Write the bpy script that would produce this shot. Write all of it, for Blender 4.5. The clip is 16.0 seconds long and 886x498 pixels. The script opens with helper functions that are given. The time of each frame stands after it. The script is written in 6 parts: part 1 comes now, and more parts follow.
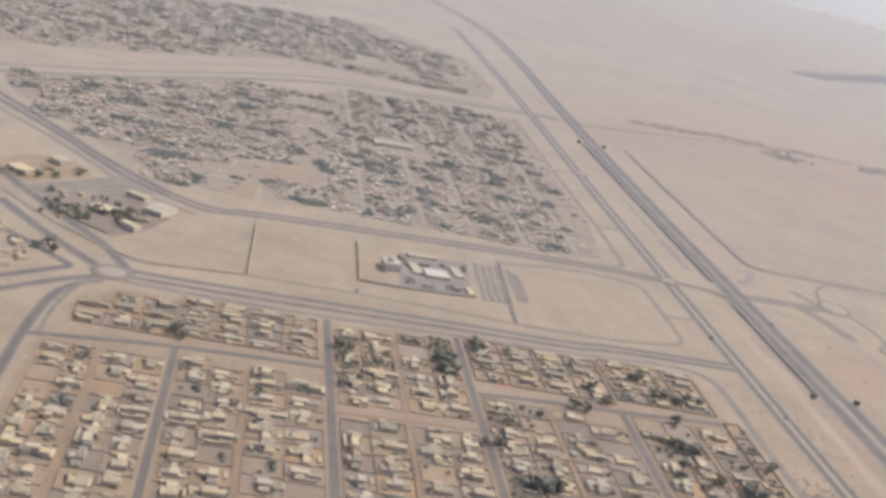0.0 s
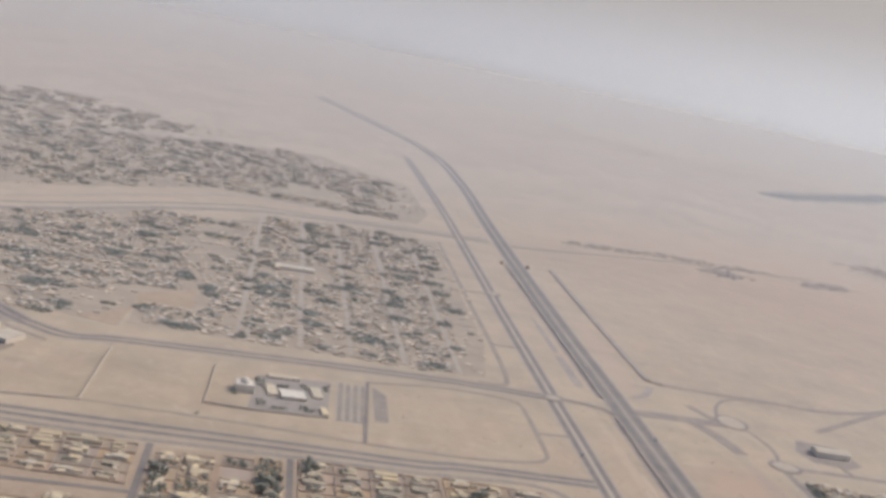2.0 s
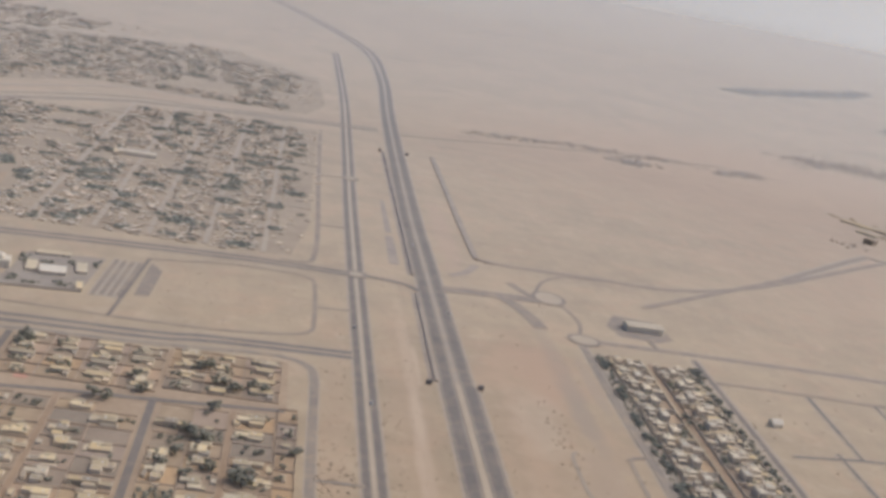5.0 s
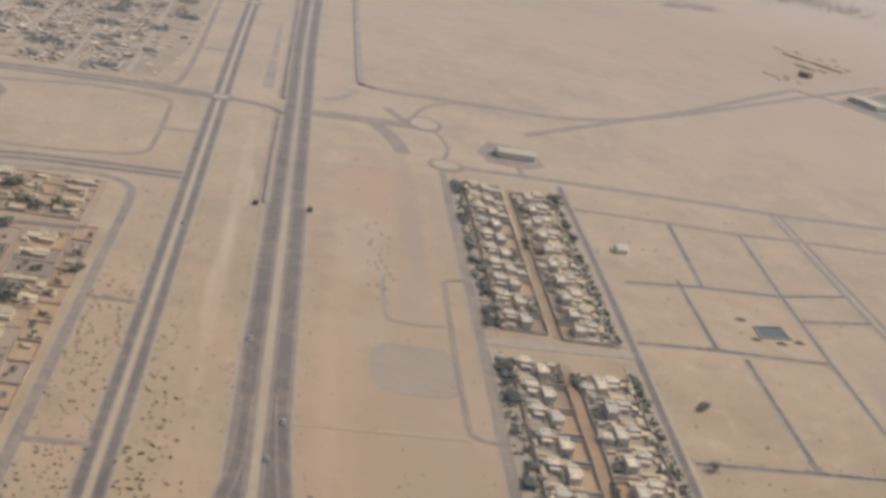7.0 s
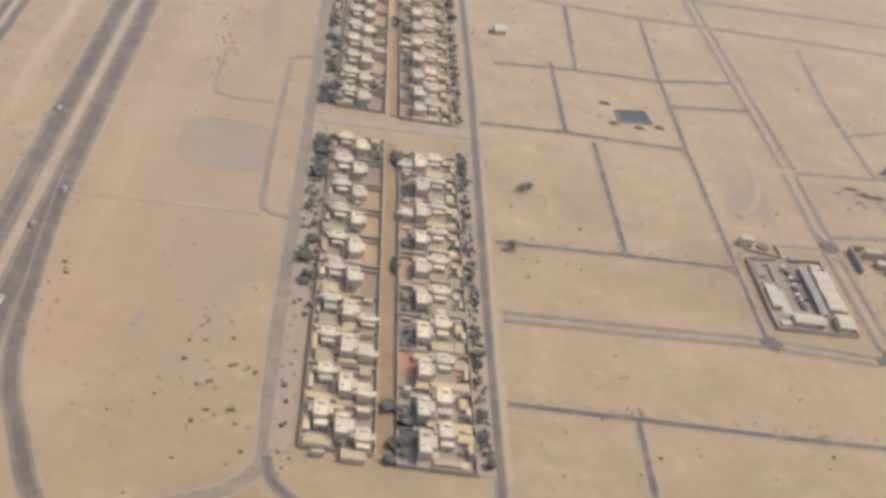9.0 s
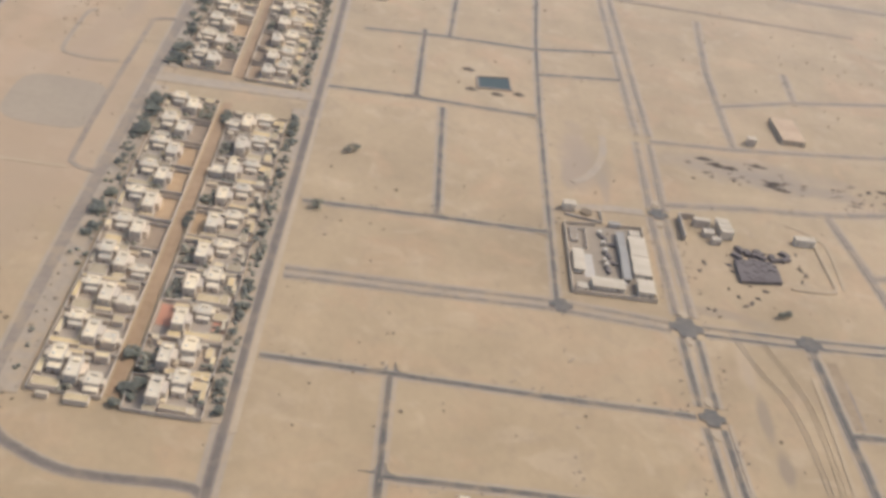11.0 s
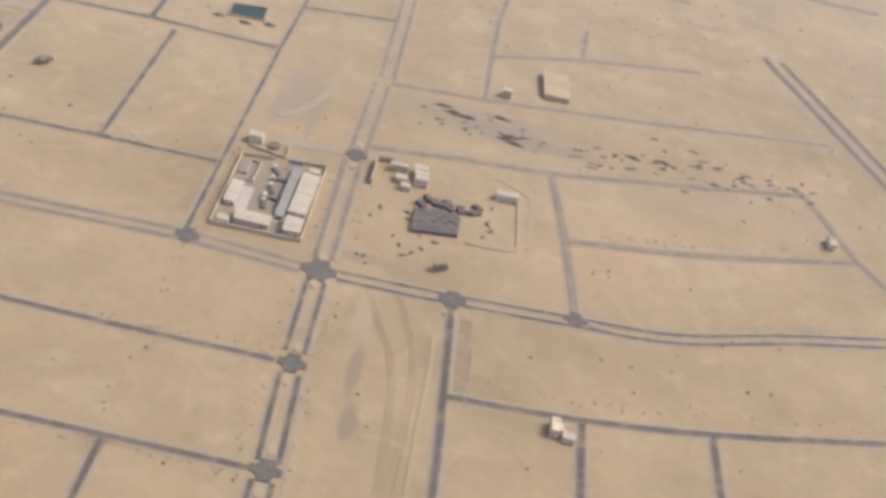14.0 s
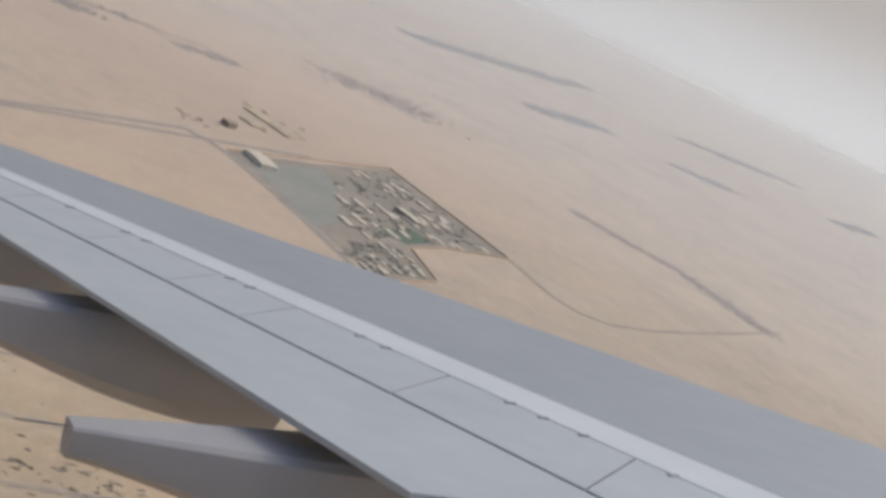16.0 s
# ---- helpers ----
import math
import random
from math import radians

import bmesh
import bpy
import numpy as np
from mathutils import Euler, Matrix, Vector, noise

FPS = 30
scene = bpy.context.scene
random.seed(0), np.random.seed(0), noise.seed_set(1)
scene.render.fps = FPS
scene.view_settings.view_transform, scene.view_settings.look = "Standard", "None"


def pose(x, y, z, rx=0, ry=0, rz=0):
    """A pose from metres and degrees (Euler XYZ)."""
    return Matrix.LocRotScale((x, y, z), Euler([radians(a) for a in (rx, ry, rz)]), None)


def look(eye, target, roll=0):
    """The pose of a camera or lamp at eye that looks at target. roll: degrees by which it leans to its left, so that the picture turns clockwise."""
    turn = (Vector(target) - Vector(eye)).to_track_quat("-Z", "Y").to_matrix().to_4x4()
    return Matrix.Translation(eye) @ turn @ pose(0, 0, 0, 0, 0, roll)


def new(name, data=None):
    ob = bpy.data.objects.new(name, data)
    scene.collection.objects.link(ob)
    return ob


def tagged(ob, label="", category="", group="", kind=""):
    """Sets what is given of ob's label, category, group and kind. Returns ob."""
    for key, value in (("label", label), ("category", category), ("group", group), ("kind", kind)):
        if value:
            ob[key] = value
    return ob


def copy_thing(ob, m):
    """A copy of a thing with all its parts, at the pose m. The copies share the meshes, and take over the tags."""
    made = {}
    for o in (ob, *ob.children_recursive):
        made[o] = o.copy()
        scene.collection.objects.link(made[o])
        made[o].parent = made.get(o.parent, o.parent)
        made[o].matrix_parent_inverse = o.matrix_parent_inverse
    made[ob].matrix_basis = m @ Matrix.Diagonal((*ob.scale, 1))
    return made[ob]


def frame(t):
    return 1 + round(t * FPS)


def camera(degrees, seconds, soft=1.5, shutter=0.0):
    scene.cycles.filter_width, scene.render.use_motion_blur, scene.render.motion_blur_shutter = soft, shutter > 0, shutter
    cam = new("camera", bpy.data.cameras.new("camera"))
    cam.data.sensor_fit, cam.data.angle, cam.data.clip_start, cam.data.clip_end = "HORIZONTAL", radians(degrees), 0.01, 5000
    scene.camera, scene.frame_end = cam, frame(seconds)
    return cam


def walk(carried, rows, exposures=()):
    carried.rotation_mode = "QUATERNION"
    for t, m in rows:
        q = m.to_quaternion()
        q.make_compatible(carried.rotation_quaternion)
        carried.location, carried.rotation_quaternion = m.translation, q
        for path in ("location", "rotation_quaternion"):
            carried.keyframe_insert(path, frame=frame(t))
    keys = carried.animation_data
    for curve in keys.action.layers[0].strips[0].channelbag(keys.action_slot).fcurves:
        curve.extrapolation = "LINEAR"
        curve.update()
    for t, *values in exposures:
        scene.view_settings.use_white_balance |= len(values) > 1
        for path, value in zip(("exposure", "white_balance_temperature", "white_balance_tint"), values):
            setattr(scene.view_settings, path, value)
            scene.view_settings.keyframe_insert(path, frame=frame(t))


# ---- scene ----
cam = camera(39.02, 16.0, soft=3.8)
PATH = [
    (0, (19.75, 3.95, 151.58), (36.60, 98.59, 124.03), 13.73),
    (0.5, (35.77, 6.11, 152.42), (52.37, 100.66, 124.40), 13.45),
    (1, (51.75, 7.91, 153.23), (68.08, 102.35, 124.67), 13.06),
    (1.5, (67.62, 8.85, 153.93), (82.56, 104.95, 130.67), 12.28),
    (2, (83.29, 8.64, 154.50), (97.33, 106.10, 137.00), 11.77),
    (2.5, (98.73, 7.79, 154.95), (113.11, 105.17, 137.35), 11.58),
    (3, (114.25, 6.92, 155.28), (128.90, 104.07, 136.66), 11.40),
    (5.5, (202.80, 16.75, 151.35), (216.15, 112.24, 124.81), 10.83),
    (6, (219.63, 17.83, 151.39), (233.10, 112.51, 122.17), 10.91),
    (6.5, (236.24, 18.71, 151.56), (249.88, 112.30, 119.09), 11.17),
    (7, (252.64, 19.34, 151.89), (266.36, 111.52, 115.62), 11.49),
    (7.5, (268.83, 19.76, 152.38), (282.52, 110.13, 111.82), 11.89),
    (8, (284.93, 19.81, 153.03), (298.42, 107.97, 107.81), 12.34),
    (8.5, (301.00, 19.47, 153.84), (313.85, 105.45, 104.42), 12.57),
    (9, (317.07, 18.89, 154.79), (328.87, 104.10, 103.79), 12.35),
    (11.5, (396.10, 12.93, 163.77), (402.33, 97.15, 110.21), 12.07),
    (12, (412.31, 14.44, 164.45), (417.50, 98.21, 110.08), 12.22),
    (12.5, (428.51, 16.72, 164.98), (432.68, 99.99, 109.76), 12.42),
    (13, (444.89, 20.07, 165.34), (447.98, 102.77, 109.22), 12.60),
    (13.5, (461.58, 24.47, 165.62), (463.49, 106.73, 108.79), 13.18),
    (14, (478.50, 29.28, 165.89), (481.67, 112.20, 110.07), 15.31),
    (14.5, (495.39, 34.21, 166.14), (508.57, 120.53, 117.41), 21.35),
    (15, (512.15, 39.02, 166.36), (533.45, 129.02, 128.33), 25.76),
    (15.5, (528.83, 43.81, 166.57), (553.25, 136.35, 137.59), 25.73),
    (16, (545.49, 48.60, 166.78), (569.66, 142.79, 143.45), 25.24),
]
EXPOSURE = [(0.0, -0.87, 5800, 9), (3.0, -1.05, 5780, 9), (5.5, -1.1, 5980, 9), (7.0, -1.04, 6120, 9), (8.5, -0.90, 6150, 8), (9.0, -0.81, 6150, 8), (11.5, -0.76, 6100, 8), (13.5, -0.72, 6100, 8), (14.5, -0.70, 6050, 7), (15.0, -0.78, 5950, 6), (15.5, -0.92, 5870, 6), (16.0, -1.0, 5880, 7)]
walk(cam, [(t, look(eye, target, roll)) for t, eye, target, roll in PATH], EXPOSURE)

# ---- daylight: dusty sun from the east-north-east, bright hazy sky ----
SUN_EL, SUN_AZ = 47.0, 24.0          # height, and bearing of the sun from +x towards +y
world = bpy.data.worlds.new("sky")
scene.world = world
world.use_nodes = True
wn, wl = world.node_tree.nodes, world.node_tree.links
sky = wn.new("ShaderNodeTexSky")
sky.sky_type, sky.sun_disc = "NISHITA", False
sky.sun_elevation, sky.sun_rotation = radians(SUN_EL), radians(90 - SUN_AZ)
sky.altitude, sky.air_density, sky.dust_density, sky.ozone_density = 50, 1.0, 6.0, 1.0
# dust pales the sky towards the horizon, more so on the sun's side
way, axes, low_sky, sunward = wn.new("ShaderNodeTexCoord"), wn.new("ShaderNodeSeparateXYZ"), wn.new("ShaderNodeMapRange"), wn.new("ShaderNodeMapRange")
dust, dusty_sky = wn.new("ShaderNodeMix"), wn.new("ShaderNodeMix")
dust.data_type = dusty_sky.data_type = "RGBA"
DUST_FAR, DUST_SUN = (0.82, 0.675, 0.57), (1.05, 0.9, 0.78)
SKY_STRENGTH = 0.30
HAZE = (0.72, 0.79, 0.84)                # colour of the added haze sheets
dust.inputs["A"].default_value, dust.inputs["B"].default_value = [(*(k / SKY_STRENGTH for k in c), 1) for c in (DUST_FAR, DUST_SUN)]
low_sky.inputs["From Min"].default_value, low_sky.inputs["From Max"].default_value = 0.05, 0.24
low_sky.interpolation_type = "SMOOTHSTEP"
sunward.inputs["From Min"].default_value, sunward.inputs["From Max"].default_value = 0.1, 0.6
wl.new(way.outputs["Generated"], axes.inputs[0])
wl.new(axes.outputs["Z"], low_sky.inputs["Value"])
wl.new(axes.outputs["X"], sunward.inputs["Value"])
wl.new(sunward.outputs[0], dust.inputs["Factor"])
wl.new(low_sky.outputs[0], dusty_sky.inputs["Factor"])
wl.new(dust.outputs["Result"], dusty_sky.inputs["A"])
wl.new(sky.outputs["Color"], dusty_sky.inputs["B"])
wl.new(dusty_sky.outputs["Result"], wn["Background"].inputs["Color"])
wn["Background"].inputs["Strength"].default_value = SKY_STRENGTH
sun = new("sun", bpy.data.lights.new("sun", "SUN"))
sun.data.energy, sun.data.angle, sun.data.color = 1.85, radians(4.5), (1.0, 0.89, 0.75)
toward = Vector((math.cos(radians(SUN_EL)) * math.cos(radians(SUN_AZ)), math.cos(radians(SUN_EL)) * math.sin(radians(SUN_AZ)), math.sin(radians(SUN_EL))))
sun.matrix_world = look(toward * 900, (0, 0, 0))


# ---- materials ----
def rgb(c):
    return (*c, 1.0)


def mat(name, c1, c2, grain=1.0, stain=0.08, rough=0.9, sheen=0.0, bump=0.0, vary=0.0, metal=0.0, spread=(0.35, 0.65), islands=False, drift=0.0):
    """Two colours mixed by a coarse and a fine noise; vary: lightness by object; sheen: pale layer at grazing view that
    imitates haze.
    """
    m = bpy.data.materials.new(name)
    m.use_nodes = True
    n, l = m.node_tree.nodes, m.node_tree.links
    b = n["Principled BSDF"]
    co = n.new("ShaderNodeTexCoord")
    fine, coarse = n.new("ShaderNodeTexNoise"), n.new("ShaderNodeTexNoise")
    fine.inputs["Scale"].default_value, coarse.inputs["Scale"].default_value = grain, stain
    fine.inputs["Detail"].default_value = coarse.inputs["Detail"].default_value = 6
    for k in (fine, coarse):
        l.new(co.outputs["Object"], k.inputs["Vector"])
    add = n.new("ShaderNodeMath")
    add.operation = "MULTIPLY_ADD"
    add.inputs[1].default_value = 0.45
    l.new(fine.outputs["Fac"], add.inputs[0])
    half = n.new("ShaderNodeMath")
    half.operation = "MULTIPLY"
    half.inputs[1].default_value = 0.55
    l.new(coarse.outputs["Fac"], half.inputs[0])
    l.new(half.outputs[0], add.inputs[2])
    r = n.new("ShaderNodeMapRange")
    r.inputs["From Min"].default_value, r.inputs["From Max"].default_value = spread
    l.new(add.outputs[0], r.inputs["Value"])
    mix = n.new("ShaderNodeMix")
    mix.data_type = "RGBA"
    mix.inputs["A"].default_value, mix.inputs["B"].default_value = rgb(c1), rgb(c2)
    l.new(r.outputs[0], mix.inputs["Factor"])
    out = mix.outputs["Result"]
    if vary:
        info, span, hsv = n.new("ShaderNodeObjectInfo"), n.new("ShaderNodeMapRange"), n.new("ShaderNodeHueSaturation")
        span.inputs["To Min"].default_value, span.inputs["To Max"].default_value = 1 - vary, 1 + vary * 0.6
        chance = n.new("ShaderNodeNewGeometry").outputs["Random Per Island"] if islands else info.outputs["Random"]
        l.new(chance, span.inputs["Value"])
        l.new(span.outputs[0], hsv.inputs["Value"])
        sat = n.new("ShaderNodeMath")
        sat.operation = "MULTIPLY_ADD"
        sat.inputs[1].default_value, sat.inputs[2].default_value = 0.35, 0.85
        l.new(chance, sat.inputs[0])
        l.new(sat.outputs[0], hsv.inputs["Saturation"])
        l.new(out, hsv.inputs["Color"])
        out = hsv.outputs["Color"]
    if drift:
        blown, cover, sandy = n.new("ShaderNodeTexNoise"), n.new("ShaderNodeMapRange"), n.new("ShaderNodeMix")
        blown.inputs["Scale"].default_value, blown.inputs["Detail"].default_value, blown.inputs["Distortion"].default_value = 0.22, 9, 0.6
        l.new(co.outputs["Object"], blown.inputs["Vector"])
        cover.inputs["From Min"].default_value, cover.inputs["From Max"].default_value, cover.inputs["To Max"].default_value = 0.46, 0.68, drift
        l.new(blown.outputs["Fac"], cover.inputs["Value"])
        sandy.data_type = "RGBA"
        sandy.inputs["B"].default_value = (0.4, 0.3, 0.19, 1)
        l.new(cover.outputs[0], sandy.inputs["Factor"])
        l.new(out, sandy.inputs["A"])
        out = sandy.outputs["Result"]
    l.new(out, b.inputs["Base Color"])
    b.inputs["Roughness"].default_value, b.inputs["Metallic"].default_value = rough, metal
    b.inputs["Sheen Weight"].default_value, b.inputs["Sheen Roughness"].default_value = sheen, 0.42
    b.inputs["Sheen Tint"].default_value = (0.85, 0.88, 0.93, 1)
    b.inputs["Specular IOR Level"].default_value = 0.15 if rough > 0.75 else 0.5
    if bump:
        k = n.new("ShaderNodeBump")
        k.inputs["Strength"].default_value, k.inputs["Distance"].default_value = bump, 0.1
        l.new(fine.outputs["Fac"], k.inputs["Height"])
        l.new(k.outputs[0], b.inputs["Normal"])
    return m


# sheen weight that pales surfaces seen at a low angle, standing in for haze
HAZE_SHEEN = 0.5
STREETWAY = mat("town_street_asphalt", (0.15, 0.126, 0.106), (0.215, 0.179, 0.144), 0.6, 0.06, 0.9, 0.32, 0.1, drift=0.15)
ASPHALT = mat("dusty_asphalt", (0.195, 0.16, 0.13), (0.28, 0.229, 0.176), 0.9, 0.05, 0.85, 0.32, 0.1, drift=0.3)
NEWROAD = mat("new_asphalt", (0.165, 0.146, 0.126), (0.275, 0.232, 0.182), 0.35, 0.04, 0.9, 0.32, 0.1, drift=0.6)
LANE = mat("worn_wheel_lane", (0.136, 0.113, 0.095), (0.195, 0.162, 0.131), 0.9, 0.05, 0.8, 0.32, 0.1, drift=0.22)
NEWLANE = mat("new_wheel_lane", (0.1, 0.089, 0.077), (0.165, 0.143, 0.117), 0.8, 0.04, 0.8, 0.32, 0.1, drift=0.4)
TRACK = mat("sandy_asphalt", (0.215, 0.176, 0.141), (0.3, 0.243, 0.184), 0.6, 0.06, 0.9, 0.32, 0.1, drift=0.5)
VERGE = mat("compacted_verge", (0.31, 0.25, 0.182), (0.385, 0.31, 0.226), 0.5, 0.05, 0.95, HAZE_SHEEN, drift=0.8)
MEDIAN = mat("median_sand", (0.37, 0.29, 0.195), (0.44, 0.345, 0.235), 0.8, 0.08, 0.95, HAZE_SHEEN)
OLDSOIL = mat("old_quarter_soil", (0.29, 0.222, 0.148), (0.395, 0.308, 0.208), 0.16, 0.035, 0.9, 0.35, 0.1, spread=(0.36, 0.66))
GRAVEL = mat("grey_gravel", (0.275, 0.22, 0.158), (0.33, 0.265, 0.19), 0.7, 0.12, 0.95, HAZE_SHEEN, 0.2)
PALESAND = mat("loose_pale_sand", (0.375, 0.287, 0.182), (0.42, 0.322, 0.21), 0.5, 0.05, 0.95, HAZE_SHEEN)
EARTH = mat("dark_disturbed_earth", (0.22, 0.175, 0.135), (0.36, 0.28, 0.20), 0.35, 0.07, 0.95, HAZE_SHEEN, 0.3)
BERM = mat("dark_berm_soil", (0.155, 0.127, 0.102), (0.235, 0.188, 0.143), 0.5, 0.06, 0.95, 0.2, 0.3)
REDSAND = mat("red_brown_sand", (0.27, 0.178, 0.1), (0.37, 0.255, 0.152), 0.5, 0.08, 0.95, HAZE_SHEEN)
YARD = mat("lot_sand", (0.31, 0.222, 0.142), (0.42, 0.308, 0.20), 0.6, 0.06, 0.95, 0.3, vary=0.25)
TOWNYARD = mat("grey_tan_lot_soil", (0.3, 0.226, 0.15), (0.405, 0.31, 0.212), 0.5, 0.12, 0.95, 0.2, vary=0.25)
ORANGEYARD = mat("orange_lot_paving", (0.345, 0.243, 0.158), (0.415, 0.3, 0.2), 0.7, 0.1, 0.95, HAZE_SHEEN, vary=0.2)
GREYYARD = mat("grey_lot_soil", (0.31, 0.255, 0.197), (0.4, 0.33, 0.255), 0.5, 0.12, 0.95, 0.25, vary=0.2)
LOTWALL = mat("brown_block_wall", (0.37, 0.285, 0.21), (0.47, 0.37, 0.275), 0.8, 0.1, 0.9, 0.2, vary=0.3)
TOWNSOIL = mat("trodden_town_soil", (0.315, 0.225, 0.142), (0.41, 0.302, 0.195), 0.4, 0.05, 0.9, 0.3, 0.1)
DUG = mat("dull_dug_earth", (0.255, 0.188, 0.116), (0.345, 0.26, 0.17), 0.6, 0.1, 0.95, 0.3)
JUNCTION = mat("junction_asphalt", (0.112, 0.102, 0.091), (0.17, 0.152, 0.13), 0.8, 0.05, 0.85, 0.32, 0.1, drift=0.14)
GRAVELPAD = mat("wind_blown_gravel", (0.29, 0.232, 0.166), (0.36, 0.287, 0.2), 0.5, 0.06, 0.95, HAZE_SHEEN, 0.2, spread=(0.3, 0.75))
PAVING = mat("terracotta_paving", (0.42, 0.20, 0.125), (0.50, 0.26, 0.165), 1.5, 0.2, 0.9, HAZE_SHEEN)
RENDERED = mat("rendered_wall", (0.58, 0.49, 0.385), (0.66, 0.57, 0.46), 0.8, 0.15, 0.85, 0.1, vary=0.16)
TOWNWALL = mat("tan_render", (0.49, 0.40, 0.295), (0.62, 0.52, 0.395), 0.8, 0.15, 0.85, 0.1, vary=0.2)
TOWNROOF = mat("tan_roof_screed", (0.455, 0.36, 0.225), (0.6, 0.485, 0.315), 0.5, 0.1, 0.9, 0.1, vary=0.35)
VILLAROOF = mat("whitewashed_roof_screed", (0.605, 0.518, 0.383), (0.74, 0.642, 0.483), 0.7, 0.12, 0.9, 0.15, vary=0.25)
ROOF = mat("roof_screed", (0.56, 0.458, 0.3), (0.68, 0.565, 0.38), 0.7, 0.12, 0.9, 0.15, vary=0.18)
WALLS = mat("boundary_wall_render", (0.44, 0.37, 0.295), (0.56, 0.48, 0.385), 0.8, 0.1, 0.9, 0.1, vary=0.15)
WINDOW = mat("dusty_window_glass", (0.28, 0.25, 0.215), (0.36, 0.325, 0.28), 2.0, 0.3, 0.3)
DOOR = mat("faded_brown_door", (0.29, 0.22, 0.16), (0.34, 0.27, 0.2), 2.0, 0.3, 0.6)
WHITE = mat("white_render", (0.6, 0.53, 0.425), (0.69, 0.615, 0.505), 0.7, 0.15, 0.8, 0.1)
METALROOF = mat("pale_sheet_roof", (0.475, 0.405, 0.305), (0.57, 0.49, 0.38), 0.5, 0.1, 0.85, 0.1)
BLUEROOF = mat("blue_grey_sheet_roof", (0.29, 0.268, 0.24), (0.36, 0.335, 0.30), 0.5, 0.1, 0.85, 0.1)
TANK = mat("white_tank_plastic", (0.6, 0.58, 0.54), (0.7, 0.68, 0.63), 1.0, 0.2, 0.5)
BARK = mat("dusty_bark", (0.12, 0.09, 0.065), (0.18, 0.14, 0.10), 2.0, 0.3, 0.95)
LEAF = mat("dusty_leaves", (0.112, 0.115, 0.09), (0.172, 0.167, 0.13), 1.6, 0.25, 0.9, 0.5, vary=0.25)
SCRUB = mat("dry_scrub", (0.165, 0.125, 0.083), (0.24, 0.182, 0.122), 0.6, 0.08, 0.95, 0.3)
GRASS = mat("irrigated_grass", (0.055, 0.085, 0.040), (0.10, 0.125, 0.06), 0.8, 0.1, 0.95, 0.3)
PONDWATER = mat("green_pond_water", (0.040, 0.056, 0.050), (0.055, 0.072, 0.062), 0.3, 0.1, 0.35)
TIMBER = mat("stacked_dark_material", (0.155, 0.134, 0.126), (0.21, 0.18, 0.168), 0.8, 0.15, 0.9)
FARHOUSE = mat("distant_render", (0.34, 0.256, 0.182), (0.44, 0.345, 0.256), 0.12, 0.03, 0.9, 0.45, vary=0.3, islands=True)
FARROOF = mat("distant_roofs", (0.54, 0.445, 0.33), (0.69, 0.585, 0.45), 0.12, 0.05, 0.9, HAZE_SHEEN, vary=0.42, islands=True)
# FARLEAF, YARDLEAF and CAMPLEAF: haze is put into the leaf colour as extra lightness
FARLEAF = mat("distant_leaves", (0.155, 0.156, 0.127), (0.215, 0.21, 0.168), 0.4, 0.05, 0.95, 0.45, vary=0.25, islands=True)
BELT = mat("grey_far_scrub", (0.22, 0.2, 0.168), (0.28, 0.25, 0.205), 0.2, 0.03, 0.95, 0.5, vary=0.15, islands=True)
DRYBELT = mat("brown_far_scrub", (0.235, 0.19, 0.14), (0.3, 0.24, 0.178), 0.2, 0.03, 0.95, 0.5, vary=0.2, islands=True)
YARDLEAF = mat("sun_bleached_leaves", (0.19, 0.18, 0.132), (0.27, 0.248, 0.185), 0.8, 0.15, 0.95, 0.5, vary=0.2, islands=True)
CAMPSOIL = mat("camp_soil", (0.215, 0.18, 0.134), (0.305, 0.248, 0.178), 0.15, 0.03, 0.95, 0.2)
CAMPSCRUB = mat("grey_green_dry_scrub", (0.165, 0.16, 0.118), (0.26, 0.225, 0.16), 0.12, 0.03, 0.95, 0.4, spread=(0.32, 0.72))
CAMPLEAF = mat("pale_dusty_leaves", (0.165, 0.158, 0.125), (0.235, 0.217, 0.17), 0.4, 0.05, 0.95, 0.4, vary=0.2, islands=True)
CONCRETE = mat("concrete", (0.42, 0.38, 0.33), (0.52, 0.47, 0.41), 0.8, 0.12, 0.9, 0.1)
CARPAINT = mat("car_paint", (0.55, 0.55, 0.54), (0.62, 0.62, 0.6), 1.0, 0.2, 0.3, vary=0.5)
RUBBER = mat("tyre_rubber", (0.02, 0.02, 0.02), (0.035, 0.034, 0.033), 3.0, 0.4, 0.8)
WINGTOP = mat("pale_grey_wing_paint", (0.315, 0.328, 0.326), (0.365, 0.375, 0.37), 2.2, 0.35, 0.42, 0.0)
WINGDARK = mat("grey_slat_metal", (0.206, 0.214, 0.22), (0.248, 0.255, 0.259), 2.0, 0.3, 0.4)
WINGBRIGHT = mat("bare_bright_metal", (0.435, 0.443, 0.439), (0.492, 0.496, 0.492), 2.0, 0.3, 0.38)
# warm, darker grey: shade and ground-bounced light put into the fairing colour
FAIRING = mat("grey_fairing_paint", (0.27, 0.254, 0.242), (0.32, 0.302, 0.287), 2.0, 0.4, 0.45)
SEAL = mat("dark_panel_gap", (0.05, 0.05, 0.055), (0.08, 0.08, 0.085), 4.0, 0.5, 0.8)

